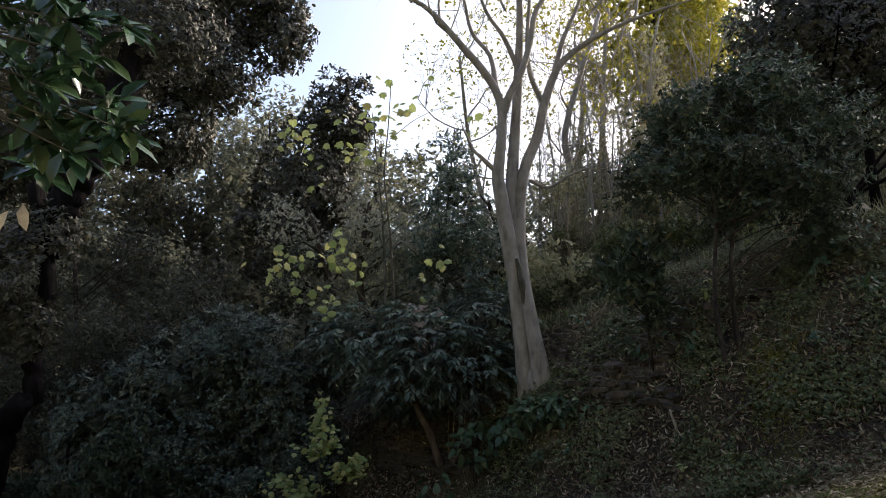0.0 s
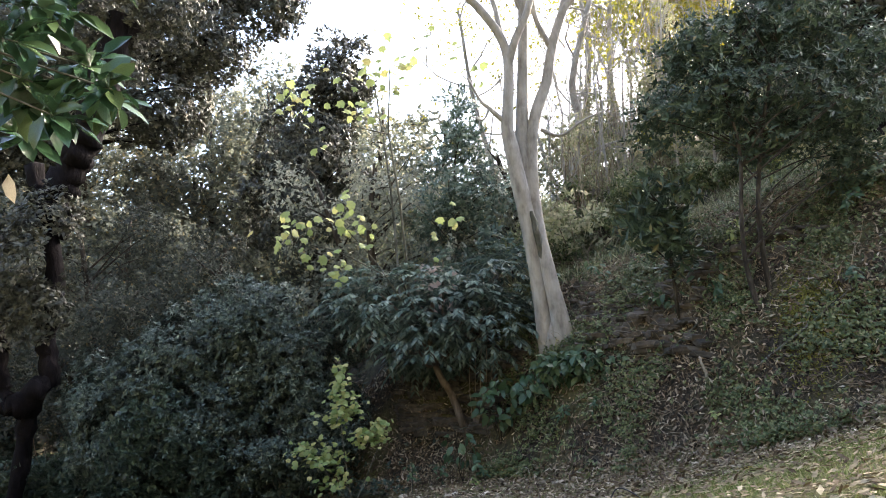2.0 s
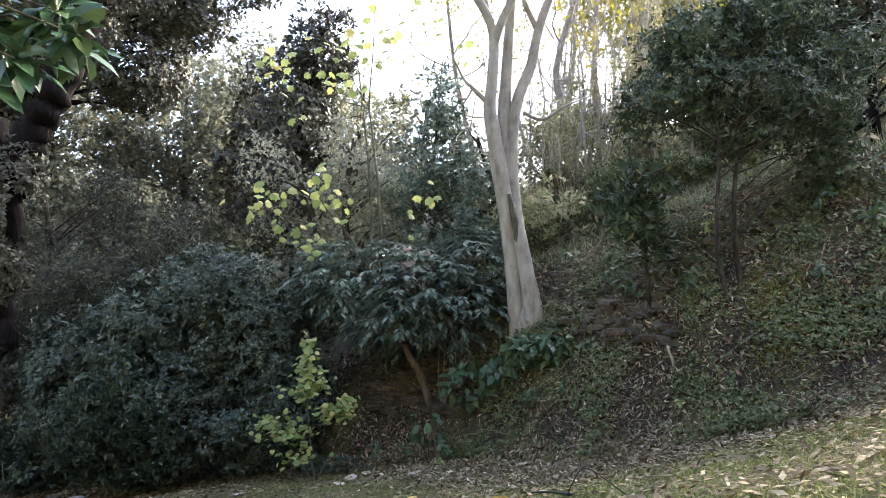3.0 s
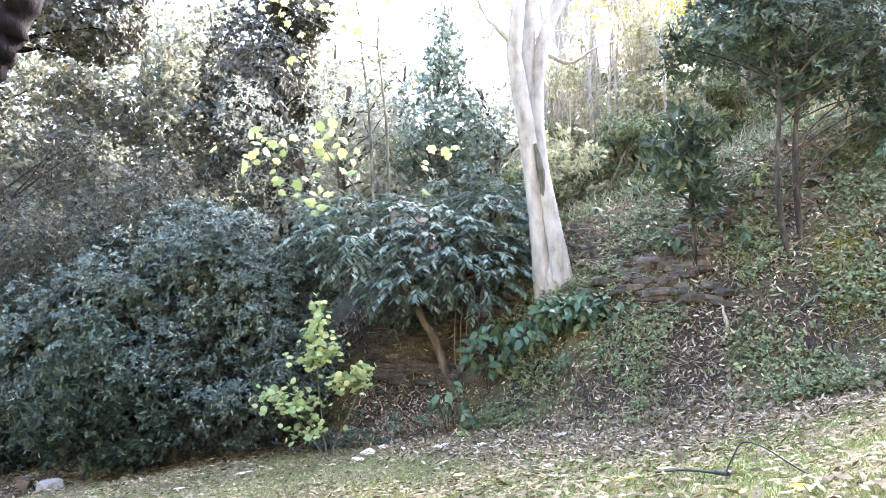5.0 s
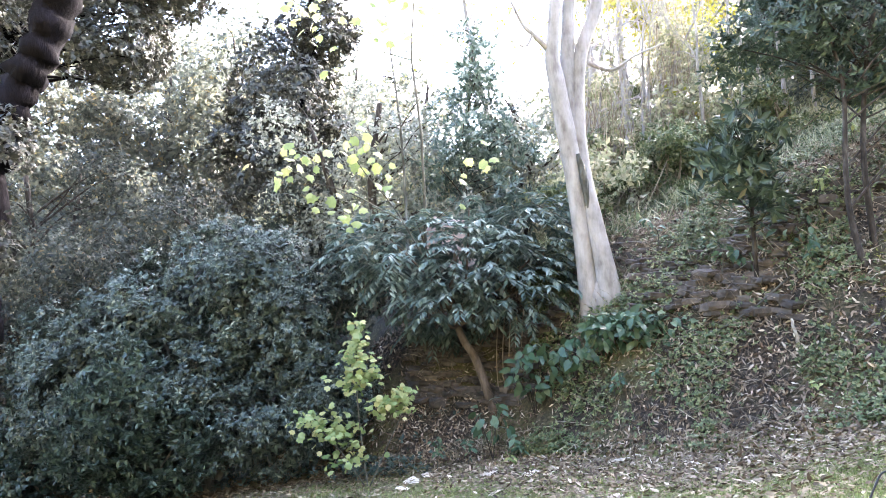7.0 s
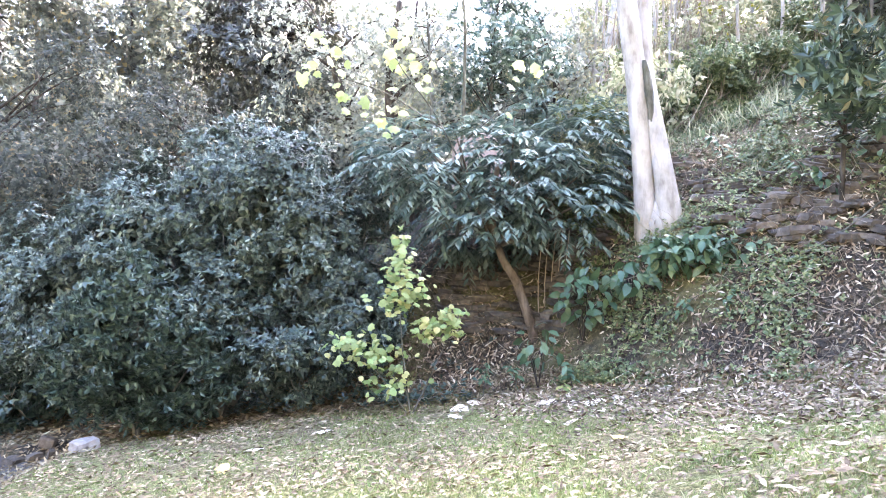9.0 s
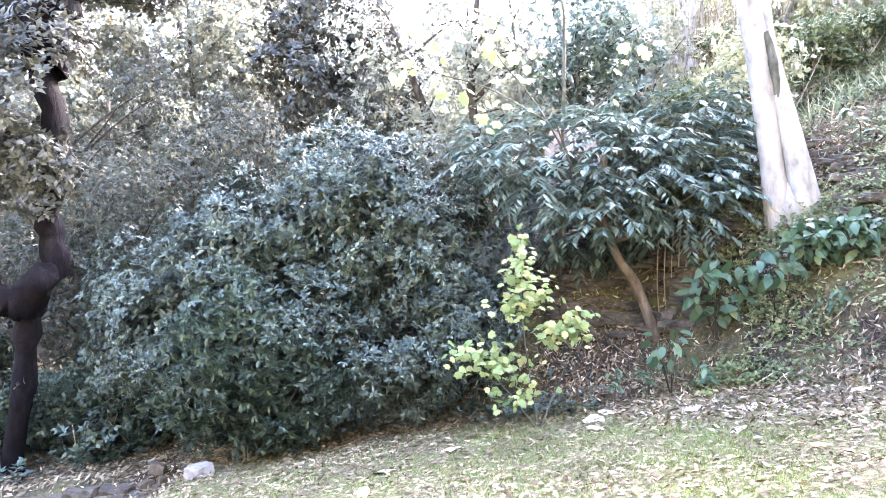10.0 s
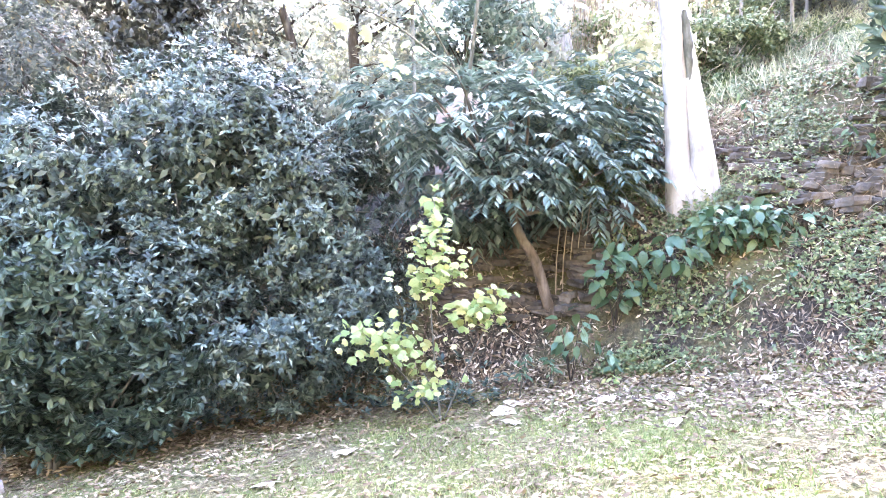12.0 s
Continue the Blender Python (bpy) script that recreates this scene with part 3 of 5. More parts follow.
def low_bush():
    o = arr(-5.0, 10.5, gz(-5.0, 10.5))
    t = thing("broadleaf_bush", "lower dark green bush with drooping oval leaves", "bush", at=o)
    p, n = clumped([((-5.0, 10.55, 0.25), (0.75, 0.6, 0.85)), ((-4.4, 10.45, -0.2), (0.65, 0.45, 0.6)), ((-5.5, 10.7, -0.25), (0.6, 0.5, 0.6)), ((-4.8, 10.55, -0.5), (0.7, 0.35, 0.35))], 17, 11, 0.1, 0.5, 0.35, 3.0)
    n = unit(n + arr(0, 0, -0.5))
    v, f = rosettes(p - o, n, 6, 0.1, 0.44, 0.8, -0.25, OVAL, 0.5)
    part("crown", mesh_of("crown", v, [f], M_BUSHLOW), t)
    stems(t, o, (-5.0, 10.6, o[2] - 0.1), [(-4.6, 10.4, 0.4), (-5.3, 10.6, 0.5), (-4.3, 10.4, -0.1), (-4.9, 10.3, 0.7)], 0.025)


def pinnate_shrub():
    o = arr(-0.08, 10.85, 0.1)
    t = thing("drooping_shrub", "small leaning tree with drooping dark green leaflets under the bank", "tree", at=o)
    c = curve_pts([(-0.02, 10.85, 0.0), (-0.1, 10.8, 0.25), (-0.28, 10.8, 0.8), (-0.48, 10.85, 1.15), (-0.6, 10.9, 1.7), (-0.5, 11.0, 2.4)], 16)
    part("trunk", limb_mesh("trunk", [(c - o, taper(len(c), 0.075, 0.035))], M_BROWNBARK, 10, 0.05), t)
    ends = [(-1.5, 10.9, 2.6), (0.3, 10.8, 2.6), (0.8, 11.0, 2.4), (-0.9, 10.7, 2.0), (0.2, 10.5, 1.7), (0.6, 10.7, 1.9), (-0.3, 10.9, 3.0), (-1.1, 11.1, 2.9)]
    stems(t, o, (-0.5, 10.87, 1.3), ends, 0.028, M_BROWNBARK, "limb")
    blobs = [((-0.3, 10.8, 2.2), (0.75, 0.6, 0.65)), ((0.35, 10.75, 1.85), (0.65, 0.55, 0.6)), ((0.7, 11.1, 2.6), (0.65, 0.6, 0.7)), ((-1.2, 11.0, 2.3), (0.8, 0.6, 0.65)), ((-1.75, 11.2, 2.4), (0.6, 0.5, 0.5)), ((-0.75, 11.1, 2.55), (0.6, 0.5, 0.4)), ((0.3, 11.1, 2.8), (0.6, 0.5, 0.5)), ((-0.7, 10.7, 1.6), (0.5, 0.4, 0.4))]
    # rear foliage; the first heap is added to shade the hollow behind the trunk
    blobs += [((-0.2, 11.6, 1.5), (0.9, 0.3, 0.6)), ((0.45, 11.4, 1.9), (0.6, 0.4, 0.6)), ((-0.9, 11.5, 1.7), (0.7, 0.4, 0.6))]
    p, n = shell(blobs, 34, 0.5, 0.6, 3.0)
    v, f = fronds(p - o, n, 6, 0.32, 0.145, 0.36, 0.9)
    part("crown", mesh_of("crown", v, [f], M_PINN), t)
    for k in range(5):
        x = 0.05 + 0.09 * k
        c = curve_pts([(x, 10.9, 0.15), (x - 0.03, 10.85, 0.8), (x + 0.02, 10.8, 1.5)], 6)
        part("shoot", limb_mesh("shoot", [(c - o, taper(len(c), 0.009, 0.006))], M_DRY, 5), t)


big_bush()
low_bush()
pinnate_shrub()


def yellow_sapling():
    o = arr(-1.75, 9.75, gz(-1.75, 9.75))
    t = thing("yellow_sapling", "small yellow-green sapling beside the dark bush", "sapling", at=o)
    me = single_leaf("yellow_green_leaf", PALM, 1.0, M_YOUNG, 0.15)
    tops = [((-1.85, 9.7, 1.42), [((-1.85, 9.7, 1.3), (0.05, 0.05, 0.1), 14), ((-1.86, 9.7, 1.02), (0.11, 0.08, 0.1), 34), ((-1.75, 9.7, 0.78), (0.17, 0.1, 0.08), 44), ((-1.95, 9.72, 0.62), (0.1, 0.08, 0.08), 16)]),
            ((-1.2, 9.7, 0.5), [((-1.28, 9.7, 0.48), (0.09, 0.08, 0.07), 30), ((-1.52, 9.7, 0.36), (0.14, 0.09, 0.07), 40)]),
            ((-2.45, 9.85, 0.2), [((-2.38, 9.85, 0.16), (0.16, 0.12, 0.09), 46), ((-2.05, 9.8, 0.05), (0.15, 0.12, 0.09), 36)]),
            ((-1.95, 9.65, -0.15), [((-1.95, 9.65, -0.22), (0.13, 0.1, 0.07), 24)])]
    for e, groups in tops:
        c = curve_pts([(o[0], o[1], o[2] - 0.05), (arr(*o) + arr(*e)) / 2 + rng.normal(0, 0.04, 3), e], 10)
        stem = part("stem", limb_mesh("stem", [(c - o, taper(len(c), 0.009, 0.004))], M_GREYBARK, 6), t)
        for g, spread, k in groups:
            k = int(k * 1.7)
            p = arr(*g) - o + rng.normal(size=(k, 3)) * arr(*spread)
            ax = unit(rng.normal(size=(k, 3)) * arr(1, 0.8, 0.3) + arr(0, -0.4, -0.35))
            place_leaves(stem, me, p, ax, arr(0, -0.6, 1) + 0.35 * rng.normal(size=(k, 3)), rng.uniform(0.05, 0.095, k))


def lime_tree():
    o = arr(-1.0, 11.7, gz(-1.0, 11.7))
    t = thing("young_lime_green_tree", "slender young tree with sparse large lime-green leaves", "sapling", at=o)
    me = single_leaf("lime_leaf", PALM, 1.0, M_MAPLE, 0.2)

    def branch(pts, r0, r1, groups, name="limb"):
        c = curve_pts(pts, 14)
        b = part(name, limb_mesh(name, [(c - o, taper(len(c), r0, r1))], M_GREYBARK, 7), t)
        for g, k in groups:
            k2 = int(k * 2.3)
            p = arr(*g) - o + rng.normal(0, 0.15, (k2, 3))
            k = k2
            ax = unit(rng.normal(size=(k, 3)) * arr(1, 0.6, 0.3) + arr(0, -0.3, -0.55))
            place_leaves(b, me, p, ax, arr(0, -0.7, 0.8) + 0.4 * rng.normal(size=(k, 3)), rng.uniform(0.09, 0.17, k))

    branch([(-1.0, 11.7, o[2] - 0.1), (-0.95, 11.5, 2.2), (-0.98, 10.8, 4.1), (-1.1, 10.7, 5.2), (-1.05, 10.7, 6.0), (-1.0, 10.7, 7.0)], 0.03, 0.006, [((-0.9, 10.7, 6.15), 4), ((-0.75, 10.7, 6.6), 4), ((-1.03, 10.7, 7.1), 1), ((-1.1, 10.7, 6.3), 3)], "trunk")
    branch([(-1.1, 10.7, 5.2), (-1.7, 10.7, 5.4), (-2.3, 10.7, 5.7), (-2.8, 10.7, 6.1)], 0.012, 0.003, [((-2.7, 10.7, 6.2), 4), ((-2.48, 10.7, 5.7), 3), ((-2.9, 10.7, 5.95), 3), ((-2.16, 10.7, 5.15), 2)])
    branch([(-1.15, 10.7, 5.3), (-1.4, 10.7, 5.8), (-1.4, 10.7, 6.5)], 0.01, 0.003, [((-1.4, 10.7, 6.45), 6), ((-1.7, 10.7, 5.75), 6), ((-2.15, 10.7, 6.4), 2), ((-1.4, 10.7, 5.7), 3)])
    branch([(-1.0, 10.7, 5.9), (-0.5, 10.7, 6.3), (0.2, 10.7, 6.6)], 0.008, 0.003, [((0.2, 10.7, 6.55), 3), ((-0.35, 10.7, 7.0), 1), ((0.5, 10.7, 6.1), 2)])
    branch([(-1.0, 10.8, 2.3), (-1.4, 10.7, 3.0), (-1.9, 10.6, 3.65), (-1.95, 10.6, 4.1)], 0.014, 0.003, [((-1.9, 10.6, 3.7), 7), ((-1.9, 10.6, 4.05), 3), ((-1.6, 10.6, 3.6), 3)])
    branch([(-1.3, 10.7, 2.8), (-2.0, 10.6, 3.2), (-2.6, 10.6, 3.4), (-2.95, 10.6, 3.65)], 0.012, 0.003, [((-2.9, 10.6, 3.65), 8), ((-2.4, 10.6, 3.7), 3), ((-2.4, 10.6, 3.1), 3), ((-2.0, 10.6, 2.95), 5)])
    branch([(-0.95, 10.8, 2.7), (-0.5, 10.7, 3.1), (-0.1, 10.6, 3.6)], 0.008, 0.003, [((-0.1, 10.6, 3.6), 3), ((-0.35, 10.6, 3.4), 1)])


yellow_sapling()
lime_tree()


def broad_clump(base, blobs, count, label, length=0.17):
    o = arr(*base)
    t = thing("broadleaf_plant", label, "plant", at=o)
    me = single_leaf("broad_leaf", OVAL, 0.62, M_BROAD, 0.25)
    stem_list = []
    p, n = shell(blobs, 300, 0.4)
    for i in rng.choice(len(p), min(6, len(p)), False):
        c = curve_pts([o, (o + p[i]) / 2 + arr(0, 0, 0.08), p[i]], 6)
        stem_list.append(part("stem", limb_mesh("stem", [(c - o, taper(len(c), 0.006, 0.003))], M_TWIGBARK, 5), t))
    idx = rng.choice(len(p), min(count, len(p)), False)
    ax = unit(n[idx] * arr(1, 1, 0.2) + arr(0, -0.25, -0.5) + 0.6 * rng.normal(size=(len(idx), 3)))
    place_leaves(t, me, p[idx] - o, ax, arr(0, -0.5, 1) + 0.5 * rng.normal(size=(len(idx), 3)), length * rng.uniform(0.7, 1.2, len(idx)))


broad_clump((1.9, 9.5, gz(1.9, 9.5)), [((1.3, 9.7, 1.2), (0.26, 0.2, 0.22)), ((1.65, 9.55, 1.26), (0.3, 0.22, 0.22)), ((2.0, 9.45, 1.24), (0.3, 0.2, 0.2)), ((2.35, 9.35, 1.2), (0.28, 0.2, 0.18)), ((2.65, 9.15, 1.15), (0.28, 0.2, 0.15))], 620, "glossy broad-leaved plant at the foot of the pale tree", 0.145)
broad_clump((0.95, 9.95, gz(0.95, 9.95)), [((0.95, 9.9, 0.95), (0.3, 0.2, 0.18))], 40, "small broad-leaved plant beside the pale trunk")
broad_clump((0.45, 10.3, gz(0.45, 10.3)), [((0.45, 10.25, 0.7), (0.38, 0.22, 0.35))], 75, "drooping broad-leaved plant below the bank")
broad_clump((-0.15, 10.2, gz(-0.15, 10.2)), [((-0.15, 10.15, 0.05), (0.25, 0.2, 0.25))], 32, "small broad-leaved seedling by the leaning trunk", 0.15)
broad_clump((3.0, 9.15, gz(3.0, 9.15)), [((3.0, 9.1, gz(3.0, 9.1) + 0.15), (0.35, 0.2, 0.14))], 34, "pale green seedling on the stony bank", 0.13)
broad_clump((3.3, 8.9, gz(3.3, 8.9)), [((3.35, 8.85, gz(3.3, 8.85) + 0.12), (0.25, 0.2, 0.12))], 22, "pale green seedling on the stony bank", 0.12)


# ---------- trees ----------
def leafy_tree(name, label, trunks, blobs, material, leaf, per_m2, k=6, bark=M_GREYBARK, gaps=0.5, gap_scale=1.2, width=0.45, branches=24, category="tree", lift=0.3, depth=0.6, shape=KITE, tuft=0):
    """A tree: trunks as (points, r0, r1), branches that reach into the crown, and the crown's leaves."""
    o = arr(*trunks[0][0][0])
    t = thing(name, label, category, at=o)
    ends = []
    for pts, r0, r1 in trunks:
        c = curve_pts(pts, 16)
        part("trunk", limb_mesh("trunk", [(c - o, taper(len(c), r0, r1))], bark, 10, 0.06), t)
        ends.append((c, r1))
    p, n = clumped(blobs, per_m2, tuft, 0.15, depth, gaps, gap_scale) if tuft else shell(blobs, per_m2, depth, gaps, gap_scale)
    limbs = []
    for i in rng.choice(len(p), min(branches, len(p)), False):
        c, r = ends[rng.integers(len(ends))]
        zt = p[i][2] - 0.7 * np.linalg.norm(p[i][:2] - c[-1][:2])
        a = c[max(int(np.argmin(np.abs(c[:, 2] - zt))), len(c) // 3)]
        mid = (a + p[i]) / 2 + arr(0, 0, 0.06) * np.linalg.norm(p[i] - a) + rng.normal(0, 0.05, 3) * np.linalg.norm(p[i] - a)
        q = curve_pts([a, mid, p[i]], 8)
        limbs.append((q - o, taper(len(q), max(r * 0.6, 0.012), 0.006)))
    part("branchwork", limb_mesh("branchwork", limbs, M_TWIGBARK if bark is M_GREYBARK else bark, 5), t)["kind"] = "stuff"
    v, f = rosettes(p - o, n, k, leaf, width, 0.9, lift, shape)
    part("crown", mesh_of("crown", v, [f], material), t)
    return t


B = gz(3.5, 8.1)
leafy_tree("evergreen_tree", "dark evergreen tree with two thin trunks on the bank", [([(3.62, 8.1, B - 0.2), (3.5, 8.15, 2.3), (3.52, 8.2, 2.9), (3.65, 8.3, 3.9), (3.6, 8.5, 4.8)], 0.034, 0.016), ([(3.8, 8.2, B - 0.1), (3.74, 8.2, 2.4), (3.78, 8.25, 3.2), (4.05, 8.4, 4.3), (4.4, 8.5, 5.3)], 0.038, 0.016)],
           [((3.3, 8.5, 4.6), (0.65, 0.7, 0.42)), ((4.25, 8.5, 4.7), (0.95, 0.8, 0.5)), ((3.75, 8.6, 5.35), (0.8, 0.75, 0.45)), ((4.95, 8.5, 4.35), (0.75, 0.7, 0.45)), ((4.6, 8.6, 5.7), (0.9, 0.8, 0.5)), ((4.15, 8.5, 4.0), (0.6, 0.5, 0.25)), ((5.4, 8.7, 5.2), (0.8, 0.7, 0.5)), ((3.1, 8.6, 5.25), (0.35, 0.4, 0.25)), ((5.2, 8.5, 3.6), (0.5, 0.5, 0.3)), ((2.85, 8.65, 4.3), (0.5, 0.5, 0.42))], M_LAUREL, 0.095, 13, 7, M_TWIGBARK, 0.55, 1.8, 0.36, 60, tuft=8)
leafy_tree("evergreen_sapling", "drooping broad evergreen sapling at the edge of the bank", [([(2.9, 9.0, gz(2.9, 9.0) - 0.1), (2.85, 8.9, 2.4), (2.8, 8.8, 3.0), (2.8, 8.7, 3.7)], 0.03, 0.012)],
           [((2.62, 8.7, 2.95), (0.34, 0.3, 0.35)), ((2.72, 8.7, 3.4), (0.4, 0.35, 0.32)), ((2.9, 8.7, 2.75), (0.25, 0.3, 0.3)), ((2.42, 8.7, 3.1), (0.25, 0.25, 0.2))], M_LAUREL, 0.16, 9, 7, M_TWIGBARK, 0.25, 2, 0.38, 16, "sapling", -0.6, tuft=5)
B = gz(7.9, 12)
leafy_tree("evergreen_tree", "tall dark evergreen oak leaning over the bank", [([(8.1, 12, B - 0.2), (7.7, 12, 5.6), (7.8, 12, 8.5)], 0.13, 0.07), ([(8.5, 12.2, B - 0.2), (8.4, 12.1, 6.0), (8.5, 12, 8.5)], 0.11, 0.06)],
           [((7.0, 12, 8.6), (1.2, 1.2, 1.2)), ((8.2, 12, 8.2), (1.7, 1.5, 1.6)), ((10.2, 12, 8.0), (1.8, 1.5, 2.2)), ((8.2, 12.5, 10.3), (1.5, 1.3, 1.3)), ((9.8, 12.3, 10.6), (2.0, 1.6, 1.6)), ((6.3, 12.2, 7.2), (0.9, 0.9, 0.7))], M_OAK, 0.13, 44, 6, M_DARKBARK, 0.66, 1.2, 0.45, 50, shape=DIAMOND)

B = gz(-8.6, 12.3)
twisted = thing("twisted_tree", "dark gnarled old tree with a swollen burr", "tree", at=(-8.6, 12.3, B))
TO = arr(-8.6, 12.3, B)
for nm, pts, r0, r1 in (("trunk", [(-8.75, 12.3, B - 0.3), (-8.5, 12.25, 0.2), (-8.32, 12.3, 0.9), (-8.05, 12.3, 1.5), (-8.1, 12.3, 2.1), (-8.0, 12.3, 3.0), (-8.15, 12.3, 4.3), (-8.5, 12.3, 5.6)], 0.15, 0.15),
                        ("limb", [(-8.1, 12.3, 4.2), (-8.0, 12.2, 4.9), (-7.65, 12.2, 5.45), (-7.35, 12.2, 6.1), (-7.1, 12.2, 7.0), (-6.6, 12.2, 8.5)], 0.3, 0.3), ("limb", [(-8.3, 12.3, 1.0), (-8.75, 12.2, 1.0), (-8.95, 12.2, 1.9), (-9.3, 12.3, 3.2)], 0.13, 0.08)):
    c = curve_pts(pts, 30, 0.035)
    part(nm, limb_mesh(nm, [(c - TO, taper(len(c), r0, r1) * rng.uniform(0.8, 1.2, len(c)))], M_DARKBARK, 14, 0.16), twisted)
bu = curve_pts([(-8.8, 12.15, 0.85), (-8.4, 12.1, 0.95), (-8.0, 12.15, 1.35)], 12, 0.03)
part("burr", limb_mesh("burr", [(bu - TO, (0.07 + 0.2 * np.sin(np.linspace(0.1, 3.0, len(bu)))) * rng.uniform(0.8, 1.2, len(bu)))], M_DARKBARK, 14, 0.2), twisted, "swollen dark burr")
p_, n_ = shell([((-8.6, 12.8, 8.3), (2.2, 1.5, 1.4)), ((-6.4, 12.6, 9.2), (1.6, 1.2, 1.2)), ((-8.4, 11.8, 3.5), (1.1, 0.6, 1.0)), ((-9.4, 12.0, 2.4), (0.7, 0.5, 0.9)), ((-8.1, 11.9, 2.7), (0.7, 0.35, 0.7)), ((-8.0, 11.9, 4.3), (0.9, 0.5, 0.8))], 60, 0.6, 0.5, 1.4)
v_, f_ = rosettes(p_ - TO, n_, 6, 0.13, 0.45, shape=DIAMOND)
part("crown", mesh_of("crown", v_, [f_], M_OAK), twisted)

B = gz(-16.5, 23)
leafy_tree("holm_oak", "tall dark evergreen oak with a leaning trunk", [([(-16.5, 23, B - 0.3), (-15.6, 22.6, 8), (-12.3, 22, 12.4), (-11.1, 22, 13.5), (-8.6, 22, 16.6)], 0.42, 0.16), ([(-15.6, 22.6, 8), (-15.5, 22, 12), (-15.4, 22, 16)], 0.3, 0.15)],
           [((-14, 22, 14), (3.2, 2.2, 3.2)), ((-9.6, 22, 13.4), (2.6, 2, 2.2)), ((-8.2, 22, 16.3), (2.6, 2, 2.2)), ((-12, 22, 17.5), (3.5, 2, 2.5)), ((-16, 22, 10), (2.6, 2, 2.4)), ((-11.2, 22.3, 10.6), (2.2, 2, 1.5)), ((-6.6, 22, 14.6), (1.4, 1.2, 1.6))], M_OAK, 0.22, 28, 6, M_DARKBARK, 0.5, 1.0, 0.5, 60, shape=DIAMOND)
B = gz(-4.5, 20)
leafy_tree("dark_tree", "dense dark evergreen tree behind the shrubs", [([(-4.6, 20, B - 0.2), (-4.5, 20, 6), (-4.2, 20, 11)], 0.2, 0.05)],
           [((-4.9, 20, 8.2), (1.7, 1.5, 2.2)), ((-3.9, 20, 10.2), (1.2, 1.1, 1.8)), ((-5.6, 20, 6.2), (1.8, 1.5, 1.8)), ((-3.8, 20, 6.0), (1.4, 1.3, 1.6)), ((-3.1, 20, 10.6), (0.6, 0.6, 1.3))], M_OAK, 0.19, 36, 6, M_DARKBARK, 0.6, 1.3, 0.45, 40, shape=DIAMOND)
B = gz(0, 13.5)
leafy_tree("dark_sapling", "upright dark-leaved young tree behind the drooping shrub", [([(-0.2, 13.5, B - 0.1), (-0.1, 13.5, 4.5), (0.15, 13.5, 7.2)], 0.05, 0.012)],
           [((0.0, 13.5, 5.0), (0.9, 0.7, 1.0)), ((0.1, 13.5, 6.3), (0.65, 0.6, 0.9)), ((0.7, 13.4, 4.6), (0.7, 0.6, 0.8)), ((-0.6, 13.4, 4.3), (0.7, 0.6, 0.7)), ((0.2, 13.5, 3.6), (1.3, 0.8, 0.7))], M_PINN, 0.15, 42, 6, M_GREYBARK, 0.65, 2.2, 0.3, 30, shape=DIAMOND)
B = gz(-1.3, 12.5)
leafy_tree("thin_sapling", "tall thin bare-stemmed sapling behind the shrubs", [([(-1.2, 12.5, B - 0.1), (-1.3, 12.5, 4.3), (-1.45, 12.5, 5.9), (-1.6, 12.5, 7.2)], 0.03, 0.008)],
           [((-1.4, 12.5, 5.2), (0.7, 0.5, 1.6))], M_SCRUB, 0.1, 6, 4, M_GREYBARK, 0.3, 2.2, 0.4, 9, "sapling")

# pale-stemmed trees on the terrace
for pts, r0, r1, extra in (([(3.2, 16, 2.4), (3.1, 16, 4.7), (3.0, 16, 5.6), (3.2, 16, 7.0), (3.1, 16, 8.0), (3.5, 16, 9.5), (4.2, 16, 11.6)], 0.16, 0.06, [((3.1, 16, 4.7), (2.4, 16, 5.5), (2.1, 16, 6.7))]),
                           ([(4.3, 20, 3.2), (4.3, 20, 6), (4.2, 20, 8), (4.5, 20, 11), (4.3, 20, 13)], 0.17, 0.06, []),
                           ([(5.0, 18, 4.0), (4.7, 18, 6), (4.6, 18, 8.6), (4.8, 18, 11.4), (5, 18, 13)], 0.13, 0.05, []),
                           ([(1.4, 19, 3.0), (1.2, 19, 6), (0.6, 19, 9), (0.3, 19, 12)], 0.12, 0.04, [])):
    o = arr(*pts[0])
    o[2] = gz(o[0], o[1]) - 0.1
    t = thing("pale_woodland_tree", "slender pale-stemmed tree with fine bare twigs and few yellow leaves", "tree", "pale trees on the terrace", at=o)
    c = curve_pts([o] + pts[1:], 24)
    part("trunk", limb_mesh("trunk", [(c - o, taper(len(c), r0, r1))], M_PALEBARK, 10, 0.05), t)
    for e in extra:
        c2 = curve_pts(e, 8)
        part("limb", limb_mesh("limb", [(c2 - o, taper(len(c2), 0.08, 0.03))], M_PALEBARK, 8), t)
    limbs, tips = [], []
    for k in range(9):
        grow(c[rng.integers(len(c) // 3, len(c))], rng.normal(size=3) * arr(1, 0.6, 0.3) + arr(0, 0, 0.8), 2.0, 0.03, 3, limbs, tips, 0.45, 0.25, 3)
    part("twig_tangle", limb_mesh("twig_tangle", [(a - o, b) for a, b in limbs], M_PALEBARK, 4), t)["kind"] = "stuff"
    tp = np.array([a for a, _ in tips])
    v, f = rosettes(tp[rng.integers(len(tp), size=700)] - o + rng.normal(0, 0.25, (700, 3)), rand_dirs(700), 3, 0.11, 0.55)
    part("crown", mesh_of("crown", v, [f], M_GOLD), t, "sparse yellow-green leaves")


